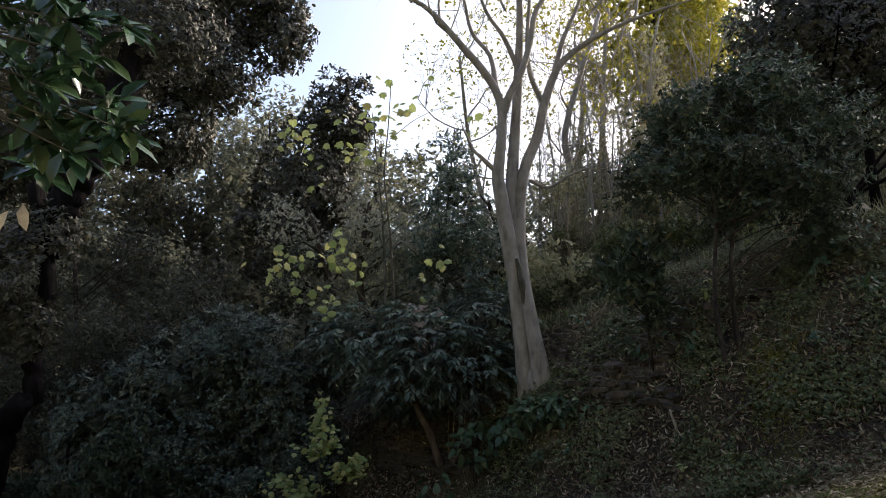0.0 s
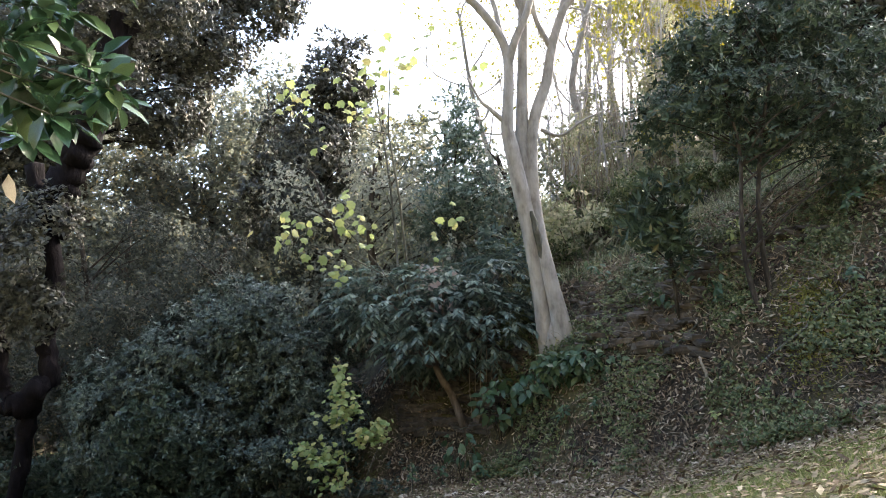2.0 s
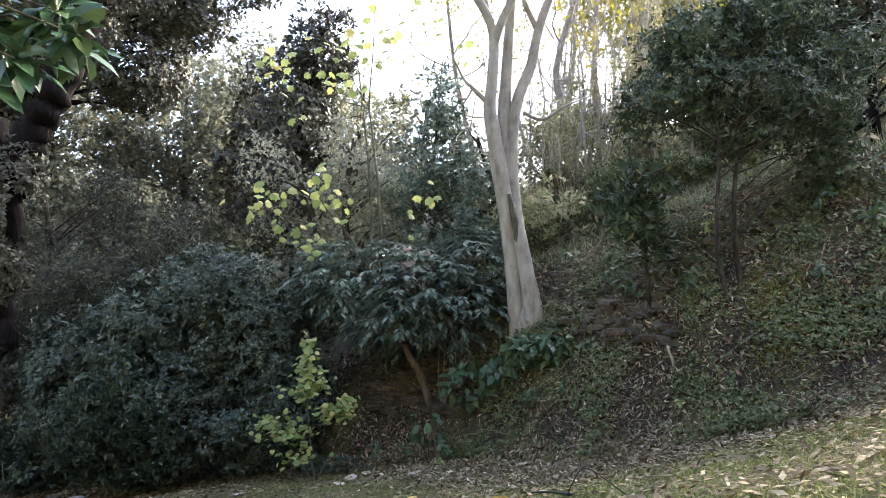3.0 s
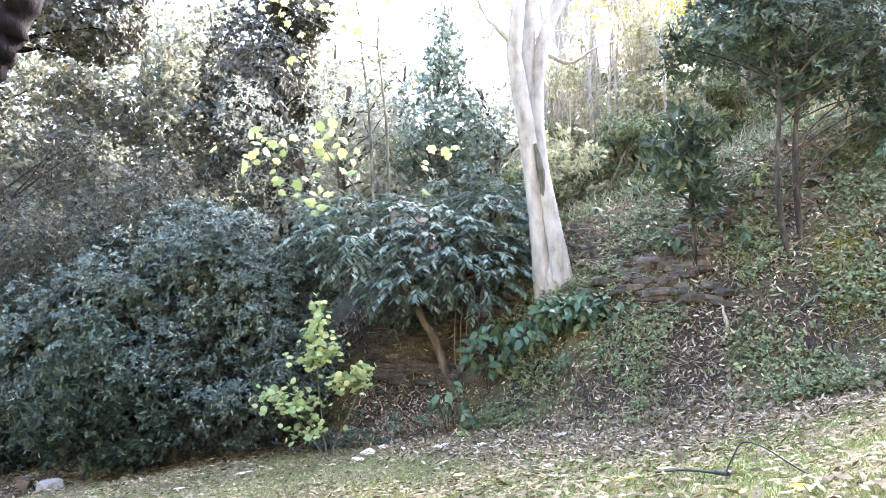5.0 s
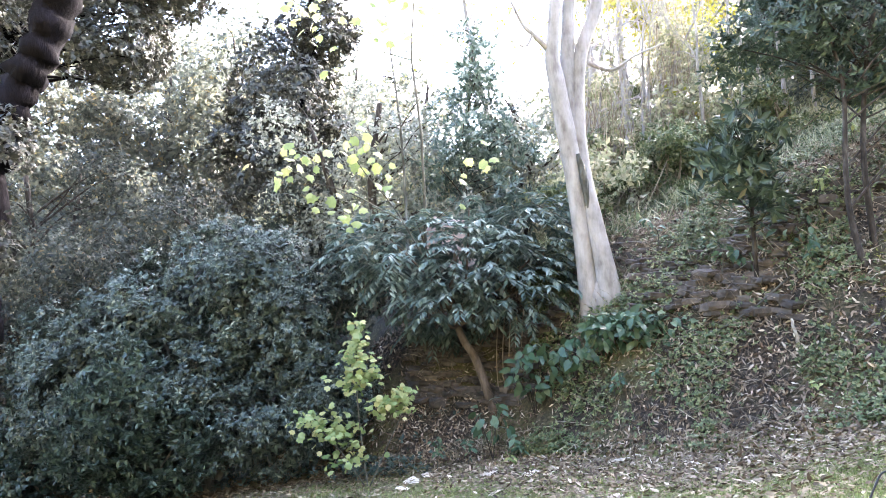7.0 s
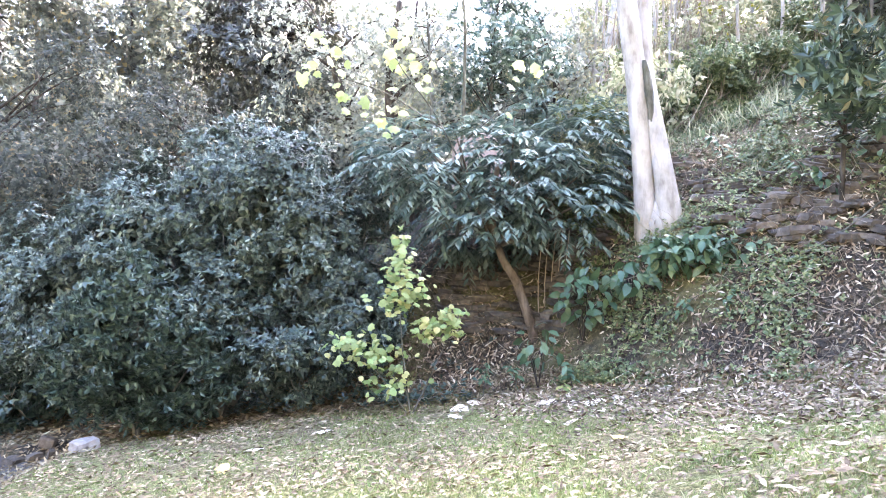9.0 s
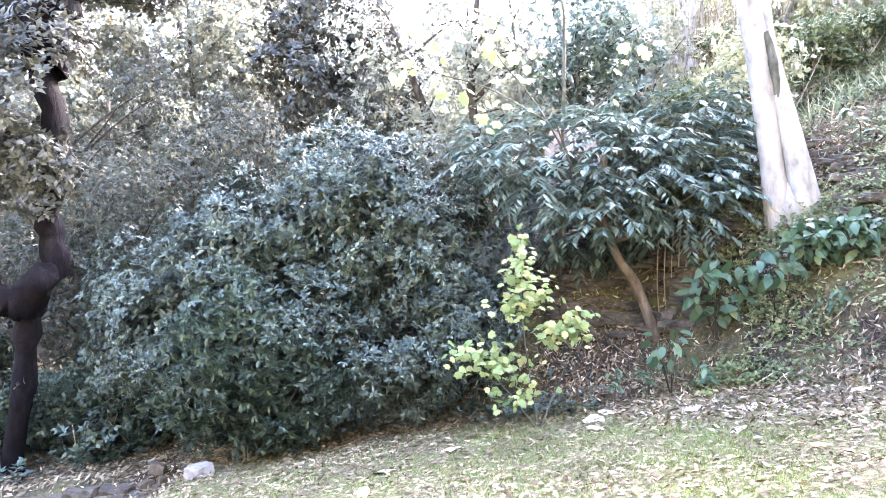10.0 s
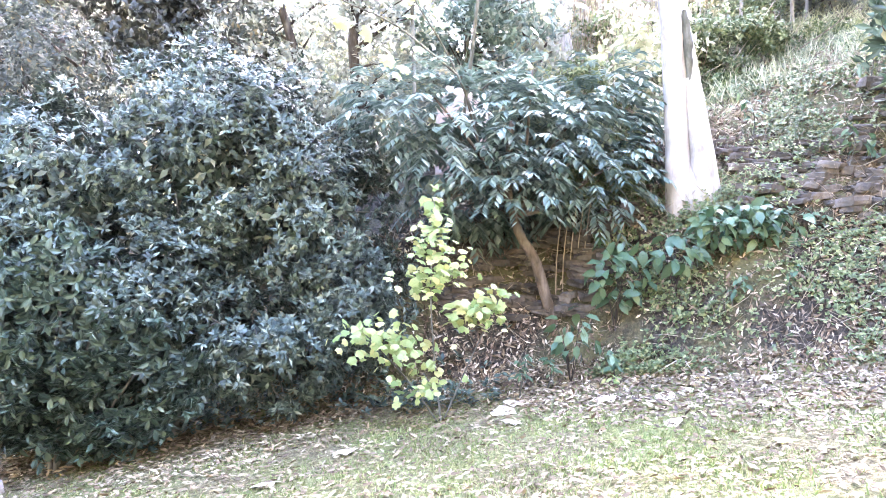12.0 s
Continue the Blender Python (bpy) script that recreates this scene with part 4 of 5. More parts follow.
# ---------- woods behind ----------
def round_tree(name, label, x, y, height, width, material, leaf, per_m2, bark=M_TWIGBARK, gaps=0.5, group="", n=5, low=0.25, k=5):
    b = gz(x, y)
    blobs = []
    for i in range(n):
        a, h = 2.4 * i + rng.uniform(0, 1.2), low + (0.9 - low) * (i + 0.5) / n
        w = width * (0.42 if h < 0.7 else 0.32)
        blobs.append(((x + width * 0.5 * math.cos(a) * rng.random(), y + width * 0.4 * math.sin(a) * rng.random(), b + height * h), (w, w * 0.9, max(0.16 * height, w * 0.7))))
    t = leafy_tree(name, label, [([(x, y, b - 0.2), (x + rng.normal(0, 0.2), y, b + height * 0.45), (x + rng.normal(0, 0.4), y, b + height * 0.85)], 0.022 * height, 0.05)], blobs, material, leaf, per_m2, k, bark, gaps, 1.3, 0.5, 24, shape=DIAMOND)
    if group:
        t["group"] = group
    return t


for x, y, h, w in ((-9.5, 16, 6.5, 3.2), (-12.5, 17, 7.5, 3.6), (-7.0, 16.5, 5.5, 3.0), (-6.0, 14.3, 4.6, 2.6), (-3.4, 14.5, 4.2, 2.4), (-9.0, 14.2, 4.6, 2.8), (-15.5, 18, 9, 4), (-11.5, 13.8, 4.5, 3.0)):
    round_tree("woodland_tree", "grey-green understorey tree in the shaded wood", x, y, h, w, M_WOODS, 0.095, 52, gaps=0.55, group="wood behind the bushes", n=6, low=0.15)
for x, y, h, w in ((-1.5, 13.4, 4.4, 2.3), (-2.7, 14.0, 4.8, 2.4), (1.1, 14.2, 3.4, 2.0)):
    round_tree("scrub_tree", "grey-green small tree behind the drooping shrub, paled with painted haze", x, y, h, w, M_HAZE, 0.1, 34, gaps=0.6, group="small trees behind the shrubs", n=7, low=0.15)
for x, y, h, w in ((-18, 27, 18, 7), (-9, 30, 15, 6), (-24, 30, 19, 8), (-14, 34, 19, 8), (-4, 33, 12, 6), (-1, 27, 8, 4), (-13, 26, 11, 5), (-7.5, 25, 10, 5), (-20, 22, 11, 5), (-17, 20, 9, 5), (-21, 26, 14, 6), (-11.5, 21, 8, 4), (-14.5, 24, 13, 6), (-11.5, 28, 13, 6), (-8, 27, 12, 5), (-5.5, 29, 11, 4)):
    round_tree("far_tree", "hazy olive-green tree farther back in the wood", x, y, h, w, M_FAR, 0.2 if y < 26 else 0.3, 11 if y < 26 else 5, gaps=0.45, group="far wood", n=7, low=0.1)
for x, y, h, w in ((9.5, 27, 13, 5.5), (12.8, 31, 14, 6)):
    round_tree("golden_tree", "golden autumn tree on the hill above", x, y, h, w, M_GOLD, 0.28, 10, gaps=0.5, group="golden trees", n=7, low=0.35)
for x, y, h, w in ((13, 17, 7, 4), (11.5, 20, 6, 4)):
    round_tree("hill_tree", "dark green tree on the upper slope", x, y, h, w, M_LAUREL, 0.24, 12, gaps=0.5, group="trees on the upper slope", n=6)


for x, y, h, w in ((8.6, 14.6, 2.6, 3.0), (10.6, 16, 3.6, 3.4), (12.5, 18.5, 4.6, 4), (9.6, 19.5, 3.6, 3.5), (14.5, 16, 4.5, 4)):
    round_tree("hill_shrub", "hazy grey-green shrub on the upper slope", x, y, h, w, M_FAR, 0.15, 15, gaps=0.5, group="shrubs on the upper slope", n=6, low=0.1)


# ---------- scrub on the terrace ----------
def scrub(x, y, w, h, material, leaf, per_m2, label, k=5, group="scrub on the terrace"):
    b = gz(x, y)
    o = arr(x, y, b)
    t = thing("scrub_bush", label, "bush", group, at=o)
    blobs = [((x + rng.normal(0, w * 0.35), y + rng.normal(0, w * 0.25), b + h * rng.uniform(0.25, 0.8)), (w * rng.uniform(0.22, 0.42), w * 0.32, h * rng.uniform(0.18, 0.42))) for _ in range(7)]
    p, n = shell(blobs, per_m2, 0.8, 0.7, 2.4)
    v, f = rosettes(p - o, n, k, leaf, 0.45, shape=DIAMOND)
    part("crown", mesh_of("crown", v, [f], material), t)
    limbs = []
    for i in rng.choice(len(p), 16, False):
        limbs.append((curve_pts([o, (o + p[i]) / 2 + rng.normal(0, 0.1, 3), p[i] + arr(0, 0, 0.3)], 6) - o, taper(7, 0.02, 0.005)))
    part("twig_tangle", limb_mesh("twig_tangle", limbs, M_DRY, 4), t)["kind"] = "stuff"


for x, y, w, h in ((2.3, 13.2, 2.2, 1.6), (0.6, 15.2, 2.6, 2.6), (-1.8, 15.5, 2.6, 2.8), (-0.8, 18, 3.0, 3.2), (5.2, 15.5, 2.6, 2.0), (3.8, 18.5, 3.0, 2.6), (7.6, 18.5, 3.0, 2.4), (1.6, 21, 3.4, 3.4), (6, 23, 3, 2.0), (9.6, 22, 3, 2.4), (-3.2, 22, 3.5, 3.5), (-2.6, 17.0, 2.4, 2.6)):
    scrub(x, y, w, h, M_SCRUB, 0.14, 22, "pale dry scrub with tangled stems on the terrace")
for x, y, w, h in ((-7.2, 12.7, 1.5, 1.5), (-6.4, 12.9, 1.4, 1.8), (-9.6, 12.6, 1.3, 1.3), (-8.4, 13.4, 1.8, 2.0), (-10.8, 12.9, 1.6, 1.6), (-7.7, 12.2, 0.8, 0.5)):
    scrub(x, y, w, h, M_BUSHLOW, 0.11, 75, "low dark green shrub beside the stone edging", 6, "shrubs by the stone edging")
for x, y, w, h in ((3.4, 14.6, 1.6, 1.5), (8.6, 16.0, 2.2, 1.4), (6.6, 14.2, 1.5, 0.9), (5.0, 20.5, 2.6, 2.6), (2.6, 12.6, 1.6, 0.9), (3.5, 13.2, 1.8, 1.3), (4.5, 13.4, 1.7, 1.1), (5.4, 13.0, 1.6, 0.9)):
    scrub(x, y, w, h, M_UNDER, 0.085, 75, "green scrub bush on the terrace")


def vine_tree(x0, y0, h, n, spread, material, label):
    """Two leaning stems under a curtain of hanging vines."""
    o = arr(x0, y0, gz(x0, y0))
    t = thing("vine_clad_tree", label, "tree", at=o)
    for k in (-1, 1):
        c = curve_pts([(0.15 * k, 0, -0.2), (rng.normal(0, 0.12) + 0.1 * k, 0, h * 0.35), (rng.normal(0, 0.2) + 0.15 * k, 0, h * 0.7), (rng.normal(0, 0.3) + 0.25 * k, 0, h * 1.25)], 14, 0.02)
        part("trunk", limb_mesh("trunk", [(c, taper(len(c), 0.016 * h, 0.006 * h))], M_PALEBARK, 8, 0.08), t)
    limbs = []
    for _ in range(n):
        x, z, y = rng.normal(0, spread), h * rng.uniform(0.45, 1.05), rng.normal(0, 0.3)
        drop = min(z, h * rng.uniform(0.35, 0.8))
        limbs.append((curve_pts([(x, y, z), (x + rng.normal(0, 0.12), y, z - drop * 0.5), (x + rng.normal(0, 0.2), y - 0.1, z - drop)], 6, 0.02), np.full(7, rng.uniform(0.003, 0.008))))
    part("vine_curtain", limb_mesh("vine_curtain", limbs, M_DRY, 4), t)["kind"] = "stuff"
    p, q = shell([((0, 0, h * 0.95), (spread * 1.5, 0.6, h * 0.25)), ((0.2, 0, h * 0.55), (spread * 1.5, 0.6, h * 0.4))], 55, 0.8, 0.5)
    v, f = rosettes(p, q, 4, 0.085, 0.5)
    part("crown", mesh_of("crown", v, [f], material), t)


vine_tree(6.9, 20, 5.5, 110, 0.4, M_SCRUB, "bare tree draped in hanging dry vines")
vine_tree(2.75, 14.2, 2.9, 120, 0.3, M_SCRUB, "thin leaning tree hung with brown dry vines")
vine_tree(4.7, 15.2, 3.3, 130, 0.35, M_SCRUB, "vine-draped small tree with pale hanging strands")
vine_tree(3.9, 17.5, 3.6, 70, 0.5, M_SCRUB, "yellow-leaved small tree with tangled vines")


def spiky_plant(x, y, z_up, size):
    o = arr(x, y, gz(x, y) - 0.02)
    t = thing("spiky_plant", "spiky rosette of long narrow green leaves", "plant", at=o)
    n = 70
    d = unit(rng.normal(size=(n, 3)) * arr(1, 1, 0.6) + arr(0, 0, 0.55))
    me = mesh_of("blade", BLADE[0] * arr(1, 0.05, 1), [BLADE[1]], M_BROAD)
    place_leaves(t, me, np.tile(arr(0, 0, z_up), (n, 1)), d, arr(0, 0, 1) + 0.1 * rng.normal(size=(n, 3)), size * rng.uniform(0.7, 1.1, n), "blade")
    c = curve_pts([(0, 0, -0.1), (0, 0, z_up)], 4)
    part("stem", limb_mesh("stem", [(c, taper(len(c), 0.07, 0.05))], M_BROWNBARK, 8), t)


spiky_plant(7.3, 16, 0.5, 0.75)


# ---------- near branch of glossy leaves ----------
def glossy_branch():
    o = arr(-6.6, 4.3, gz(-6.6, 4.3))
    root = arr(-6.2, 4.5, 4.8)
    t = thing("glossy_leaved_tree", "large glossy dark-leaved evergreen branch reaching over the lawn", "tree", at=o)
    c = curve_pts([(-6.6, 4.3, o[2] - 0.2), (-6.5, 4.35, 2.4), tuple(root), (-6.4, 4.6, 6.2)], 12)
    part("trunk", limb_mesh("trunk", [(c - o, taper(len(c), 0.16, 0.07))], M_GREYBARK, 10, 0.05), t)
    me = single_leaf("glossy_leaf", LONG, 0.38, M_MAGN, 0.12)
    eye = arr(0.2, 0.14, 1.8)
    ends = [(-1.58, 3.0), (-1.75, 3.17), (-1.85, 3.4), (-1.9, 3.7), (-1.95, 3.2), (-1.78, 2.84), (-2.05, 3.0), (-2.15, 3.35), (-2.15, 3.65), (-2.0, 3.5), (-2.3, 3.1), (-2.35, 3.5), (-2.2, 2.88), (-1.7, 3.05), (-2.05, 3.8), (-1.8, 3.55), (-2.3, 3.75), (-1.95, 3.05), (-2.1, 3.2), (-1.85, 2.95), (-2.25, 3.3), (-1.95, 3.6), (-1.8, 3.3), (-1.75, 3.75)]
    for ex, ez in ends:
        e = eye + (arr(ex + 0.06, 3.2 + rng.uniform(-0.2, 0.3), ez + 0.03) - eye) * 1.5
        c = curve_pts([tuple(root), tuple((root + e) / 2 + arr(0, 0, 0.15)), tuple(e)], 8)
        b = part("limb", limb_mesh("limb", [(c - o, taper(len(c), 0.03, 0.006))], M_GREYBARK, 6), t)
        n = 12
        ax = unit(rng.normal(size=(n, 3)) + arr(0.55, -0.2, -0.35))
        place_leaves(b, me, e - o - unit(e - root) * rng.uniform(0, 0.14, (n, 1)), ax, arr(0.2, -0.6, 0.9) + 0.3 * rng.normal(size=(n, 3)), rng.uniform(0.26, 0.37, n))
    dead = single_leaf("dead_leaf", LONG, 0.45, M_PALELEAF, 0.3)
    at = [eye + (arr(*q) - eye) * 1.5 - o for q in ((-2.05, 3.2, 2.66), (-2.12, 3.2, 2.62), (-2.2, 3.2, 2.6))]
    place_leaves(t, dead, np.array(at), np.array([(0.1, -0.1, -1), (-0.5, 0, -0.6), (-0.9, 0, 0.0)]), np.array([(0.1, -1, 0.2)] * 3), [0.21, 0.22, 0.2])


glossy_branch()


# ---------- stones ----------
def stone_mesh(name, size, material, seed, flat=1.0):
    bm = bmesh.new()
    bmesh.ops.create_icosphere(bm, subdivisions=2, radius=0.5)
    for v in bm.verts:
        w = noise.noise(v.co * 2.1 + Vector((seed, 0, 0))) * 0.35
        q = v.co * (1 + w)
        for i in range(3):
            q[i] = math.copysign(min(abs(q[i]), 0.3 + 0.06 * noise.noise(v.co * 5 + Vector((seed, 4, 0)))), q[i])
        v.co = Vector((q.x * size[0], q.y * size[1], q.z * size[2] * flat)) / 0.62
    me = bpy.data.meshes.new(name)
    bm.to_mesh(me)
    bm.free()
    me.materials.append(material)
    return me


SLABS = [stone_mesh("slab", (0.22 + 0.035 * i, 0.2, 0.055 + 0.009 * i), M_SLATE, 3.1 * i) for i in range(6)]


def dry_wall(label, n, xs, ys, pick):
    """Flat stones bedded level in the face of the bank."""
    x, y = rng.uniform(*xs, n * 6), rng.uniform(*ys, n * 6)
    z = ground_z(x, y)
    keep = np.flatnonzero(pick(x, y, z))[:n]
    c = arr((xs[0] + xs[1]) / 2, (ys[0] + ys[1]) / 2, 0)
    c[2] = gz(c[0], c[1])
    t = thing("dry_stone_wall", label, "stone wall", at=c)
    for i in keep:
        zz = round((z[i] - 0.01) / 0.07) * 0.07
        ob = part("stone", SLABS[rng.integers(6)], t)
        ob.matrix_basis = pose(x[i] - c[0], y[i] + 0.03 - c[1], zz - c[2], rng.normal(4, 6), rng.normal(0, 5), rng.normal(0, 25)) @ Matrix.Diagonal((*rng.uniform(0.7, 1.25, 3), 1))


dry_wall("low dry-stone wall of dark slaty stones behind the shrub", 250, (-1.2, 1.2), (10.6, 11.8), lambda x, y, z: (z > 0.15) & (z < 1.5))
dry_wall("crumbling slaty dry-stone courses in the upper bank", 210, (1.8, 5.4), (8.4, 10.8), lambda x, y, z: (z > 1.35) & (z < 2.9) & (wobble(np.stack([x, y, z], -1), 1.3, 2) > 0.0))


def boulder(x, y, size, material, label, name="boulder", lift=0.3, turn=0):
    ob = tagged(new(name, stone_mesh(name, size, material, x * 7)), label, "stone")
    ob.matrix_basis = pose(x, y, gz(x, y) + size[2] * lift, 0, 0, turn)
    return ob


boulder(-5.4, 10.15, (0.26, 0.18, 0.2), M_PALESTONE, "pale grey boulder at the end of the stone edging", lift=0.12, turn=52)
boulder(-0.5, 12.6, (0.85, 0.5, 1.35), M_PINKSTONE, "pale pinkish boulder half hidden behind the shrub", lift=0.46, turn=40)
M_EDGE = stone_material("brown_edging_stone", (0.045, 0.037, 0.028), (0.09, 0.074, 0.056), (0.16, 0.135, 0.105), 9.0)
EDGE = [stone_mesh("edging_stone", (0.2, 0.18, 0.14), M_EDGE, 11.0 + i) for i in range(3)] + [stone_mesh("edging_stone", (0.17, 0.15, 0.2), M_PALESTONE, 21.0)]
edge = thing("stone_edging", "low rough stone edging along the gravel path", "stone wall", at=(-8, 11.1, gz(-8, 11.1)))
for row in range(2):
    for i in range(19):
        if row and rng.random() < 0.55:
            continue
        x = -6.05 - 0.225 * i - 0.1 * row
        y = 10.8 + 0.12 * (-5.9 - x) + 0.05 * row
        ob = part("stone", EDGE[int(rng.choice(4, p=[0.33, 0.32, 0.31, 0.04]))], edge)
        ob.matrix_basis = pose(x + 8, y - 11.1, gz(x, y) - 0.02 + 0.1 * row - gz(-8, 11.1) + 0.02, rng.normal(0, 14), rng.normal(0, 16), rng.normal(0, 35)) @ Matrix.Diagonal((*rng.uniform(0.55, 1.15, 3), 1))
px, py = np.meshgrid(np.linspace(-6.1, -13, 40), np.linspace(7.0, 10.8, 24), indexing="ij")
py = py + 0.12 * (-6.1 - px) * (py - 7) / 3.8
px = px + 0.35 * np.maximum(0, 10 - py) * np.linspace(0, 1, 40)[::-1][:, None] * -1
pi_, pj_ = np.meshgrid(np.arange(39), np.arange(23), indexing="ij")
pq = np.stack([pi_ * 24 + pj_, pi_ * 24 + pj_ + 1, (pi_ + 1) * 24 + pj_ + 1, (pi_ + 1) * 24 + pj_], -1).reshape(-1, 4)
tagged(new("path", mesh_of("path", np.stack([px, py, ground_z(px, py) + 0.012], -1).reshape(-1, 3), [pq], M_PATH, True)), "grey gravel path beside the lawn", "path", kind="structure")


# ---------- litter, grass, undergrowth ----------
def on_ground(x, y, up=0.0):
    return np.stack([x, y, ground_z(x, y) + up], -1)


def bank_d(x, y):
    return y - np.interp(x, FOOT_X, FOOT_Y)


def stuff(name, label, category, cloud, material):
    return tagged(new(name, mesh_of(name, cloud[0], [cloud[1]], material)), label, category, kind="stuff")


BLADELEAF = (np.array([[0, 0, 0], [.35, .5, .05], [.4, -.5, .08], [.75, .3, .02], [1, 0, .08]]), np.array([[0, 2, 1], [1, 2, 3], [3, 2, 4]]))


def litter(n, xs, ys, size, pick, tilt=0.3, up=0.008, width=0.36):
    x, y = rng.uniform(*xs, n), rng.uniform(*ys, n)
    k = pick(x, y)
    x, y = x[k], y[k]
    nn = ground_normal(x, y)
    ax = np.cross(nn, rand_dirs(len(x)))
    return leaves(on_ground(x, y, up) + nn * rng.uniform(0, 0.02, (len(x), 1)), ax + tilt * rng.normal(size=(len(x), 3)) * 0.4, nn + tilt * rng.normal(size=(len(x), 3)), size * rng.uniform(0.5, 1.3, len(x)), width, BLADELEAF)


stuff("leaf_litter", "pale brown dead leaves scattered over the lawn", "dead leaves", litter(80000, (-8, 6), (3.6, 10.9), 0.062, lambda x, y: (bank_d(x, y) < 0.3) & (rng.random(len(x)) < 0.6 + 0.45 * wobble(on_ground(x, y), 1.1, 2) + 0.25 * np.clip(bank_d(x, y) + 1.5, 0, 1)), 0.35, 0.02), M_LITTER)
stuff("leaf_litter", "dry dead leaves caught on the earthy bank", "dead leaves", litter(130000, (-2.5, 7), (6.3, 12.5), 0.078, lambda x, y: (bank_d(x, y) > -0.1) & (rng.random(len(x)) < 0.62 + 0.5 * wobble(on_ground(x, y), 1.4, 5)), 1.0, 0.015, 0.3), M_BANKLITTER)
stuff("leaf_litter", "brown dead leaves gathered at the foot of the bank", "dead leaves", litter(24000, (-1, 7), (5.6, 10.3), 0.07, lambda x, y: (bank_d(x, y) < 0.35) & (y > np.interp(x, [-6, -1, 0.5, 2, 3, 6], [9.8, 9.2, 7.6, 6.5, 6.4, 5.9]) + 0.5 * rng.normal(size=len(x))), 0.7, 0.02, 0.33), M_BANKLITTER)
stuff("leaf_litter", "dead leaves under the bushes", "dead leaves", litter(15000, (-10.5, -2), (9.8, 13.2), 0.085, lambda x, y: (y > 10.55 + 0.1 * (-5.6 - x) * (x < -5.6)) & (bank_d(x, y) < 2), 0.4, 0.02), M_LITTER)

gx_, gy_ = rng.uniform(-6.5, 5, 240000), rng.uniform(3.4, 10.6, 240000)
gk = (bank_d(gx_, gy_) < 0.15) & (rng.random(240000) < np.clip(0.5 + 0.75 * wobble(on_ground(gx_, gy_), 3.2, 8), 0.04, 1) * np.clip(0.22 + 0.17 * (gx_ + 6), 0.1, 1.6))
gk &= rng.random(240000) < np.clip(1.1 - 1.3 * (gy_ - np.interp(gx_, [-6, -1, 0.5, 2, 3, 6], [9.8, 9.2, 7.8, 6.8, 6.6, 6.1])), 0.4, 1)
gx_, gy_ = gx_[gk], gy_[gk]
stuff("grass", "short patchy green grass of the lawn", "grass", leaves(on_ground(gx_, gy_, -0.005), rng.normal(size=(len(gx_), 3)) * arr(0.6, 0.6, 0.1) + arr(0, 0, 0.8), rand_dirs(len(gx_)), rng.uniform(0.025, 0.065, len(gx_)), 0.14, BLADE), M_GRASS)

ux, uy = rng.uniform(-1.2, 6.5, 120000), rng.uniform(6.4, 13.0, 120000)
uw = wobble(on_ground(ux, uy), 2.6, 11)
uk = (bank_d(ux, uy) > -0.05) & (rng.random(120000) < np.clip(0.4 + 0.85 * uw + 0.2 * (ux < 1.4) - 0.45 * np.exp(-((ux - 2.3) ** 2 + (uy - 8.8) ** 2) / 0.7), 0.03, 1))
uk &= ~((ux < 0.5) & (uy > 10.2))
up_ = on_ground(ux[uk], uy[uk], 0.0) + np.abs(rng.normal(0, 0.08, (uk.sum(), 1))) * arr(0, -0.4, 1)
stuff("groundcover", "small-leaved green groundcover creeping over the bank", "undergrowth", rosettes(up_, ground_normal(ux[uk], uy[uk]), 5, 0.048, 0.6, shape=DIAMOND), M_UNDER)
sx, sy = rng.uniform(-1.2, 6.0, 30000), rng.uniform(6.4, 12.5, 30000)
sk = (bank_d(sx, sy) > 0.1) & (rng.random(30000) < np.clip(0.35 + 0.7 * wobble(on_ground(sx, sy), 1.6, 17) + 0.8 * np.exp(-((sx - 2.3) ** 2 + (sy - 8.8) ** 2) / 0.7), 0.05, 1))
stuff("dry_stalks", "tangled dry stalks and twigs on the bank", "twig_tangle", leaves(on_ground(sx[sk], sy[sk], 0.0), rng.normal(size=(sk.sum(), 3)) * arr(0.9, 0.5, 0.25) + arr(0, -0.25, 0.35), rand_dirs(sk.sum()), rng.uniform(0.1, 0.4, sk.sum()), 0.02, BLADE), M_DRY)
tx, ty = rng.uniform(1, 10, 9000), rng.uniform(11, 19, 9000)
stuff("dry_grass", "pale dry grass on the terrace", "grass", leaves(on_ground(tx, ty), rng.normal(size=(9000, 3)) * arr(0.5, 0.5, 0.1) + arr(0, 0, 0.8), rand_dirs(9000), rng.uniform(0.15, 0.45, 9000), 0.05, BLADE), M_SCRUB)
wx, wy = rng.uniform(-10, -0.6, 5200), rng.uniform(9.9, 12.6, 5200)
wk = (rng.random(5200) < np.clip(0.3 + wobble(on_ground(wx, wy), 1.8, 23), 0.05, 1)) & (bank_d(wx, wy) > -0.75 - 0.35 * np.clip(-6 - wx, 0, 3)) & (bank_d(wx, wy) < 0.6)
stuff("low_plants", "low leafy plants along the foot of the bushes", "undergrowth", rosettes(on_ground(wx[wk], wy[wk]) + arr(0, 0, 1) * rng.uniform(0.02, 0.28, (wk.sum(), 1)), np.tile(arr(0, -0.2, 1), (wk.sum(), 1)), 6, 0.085, 0.5), M_BUSHLOW)

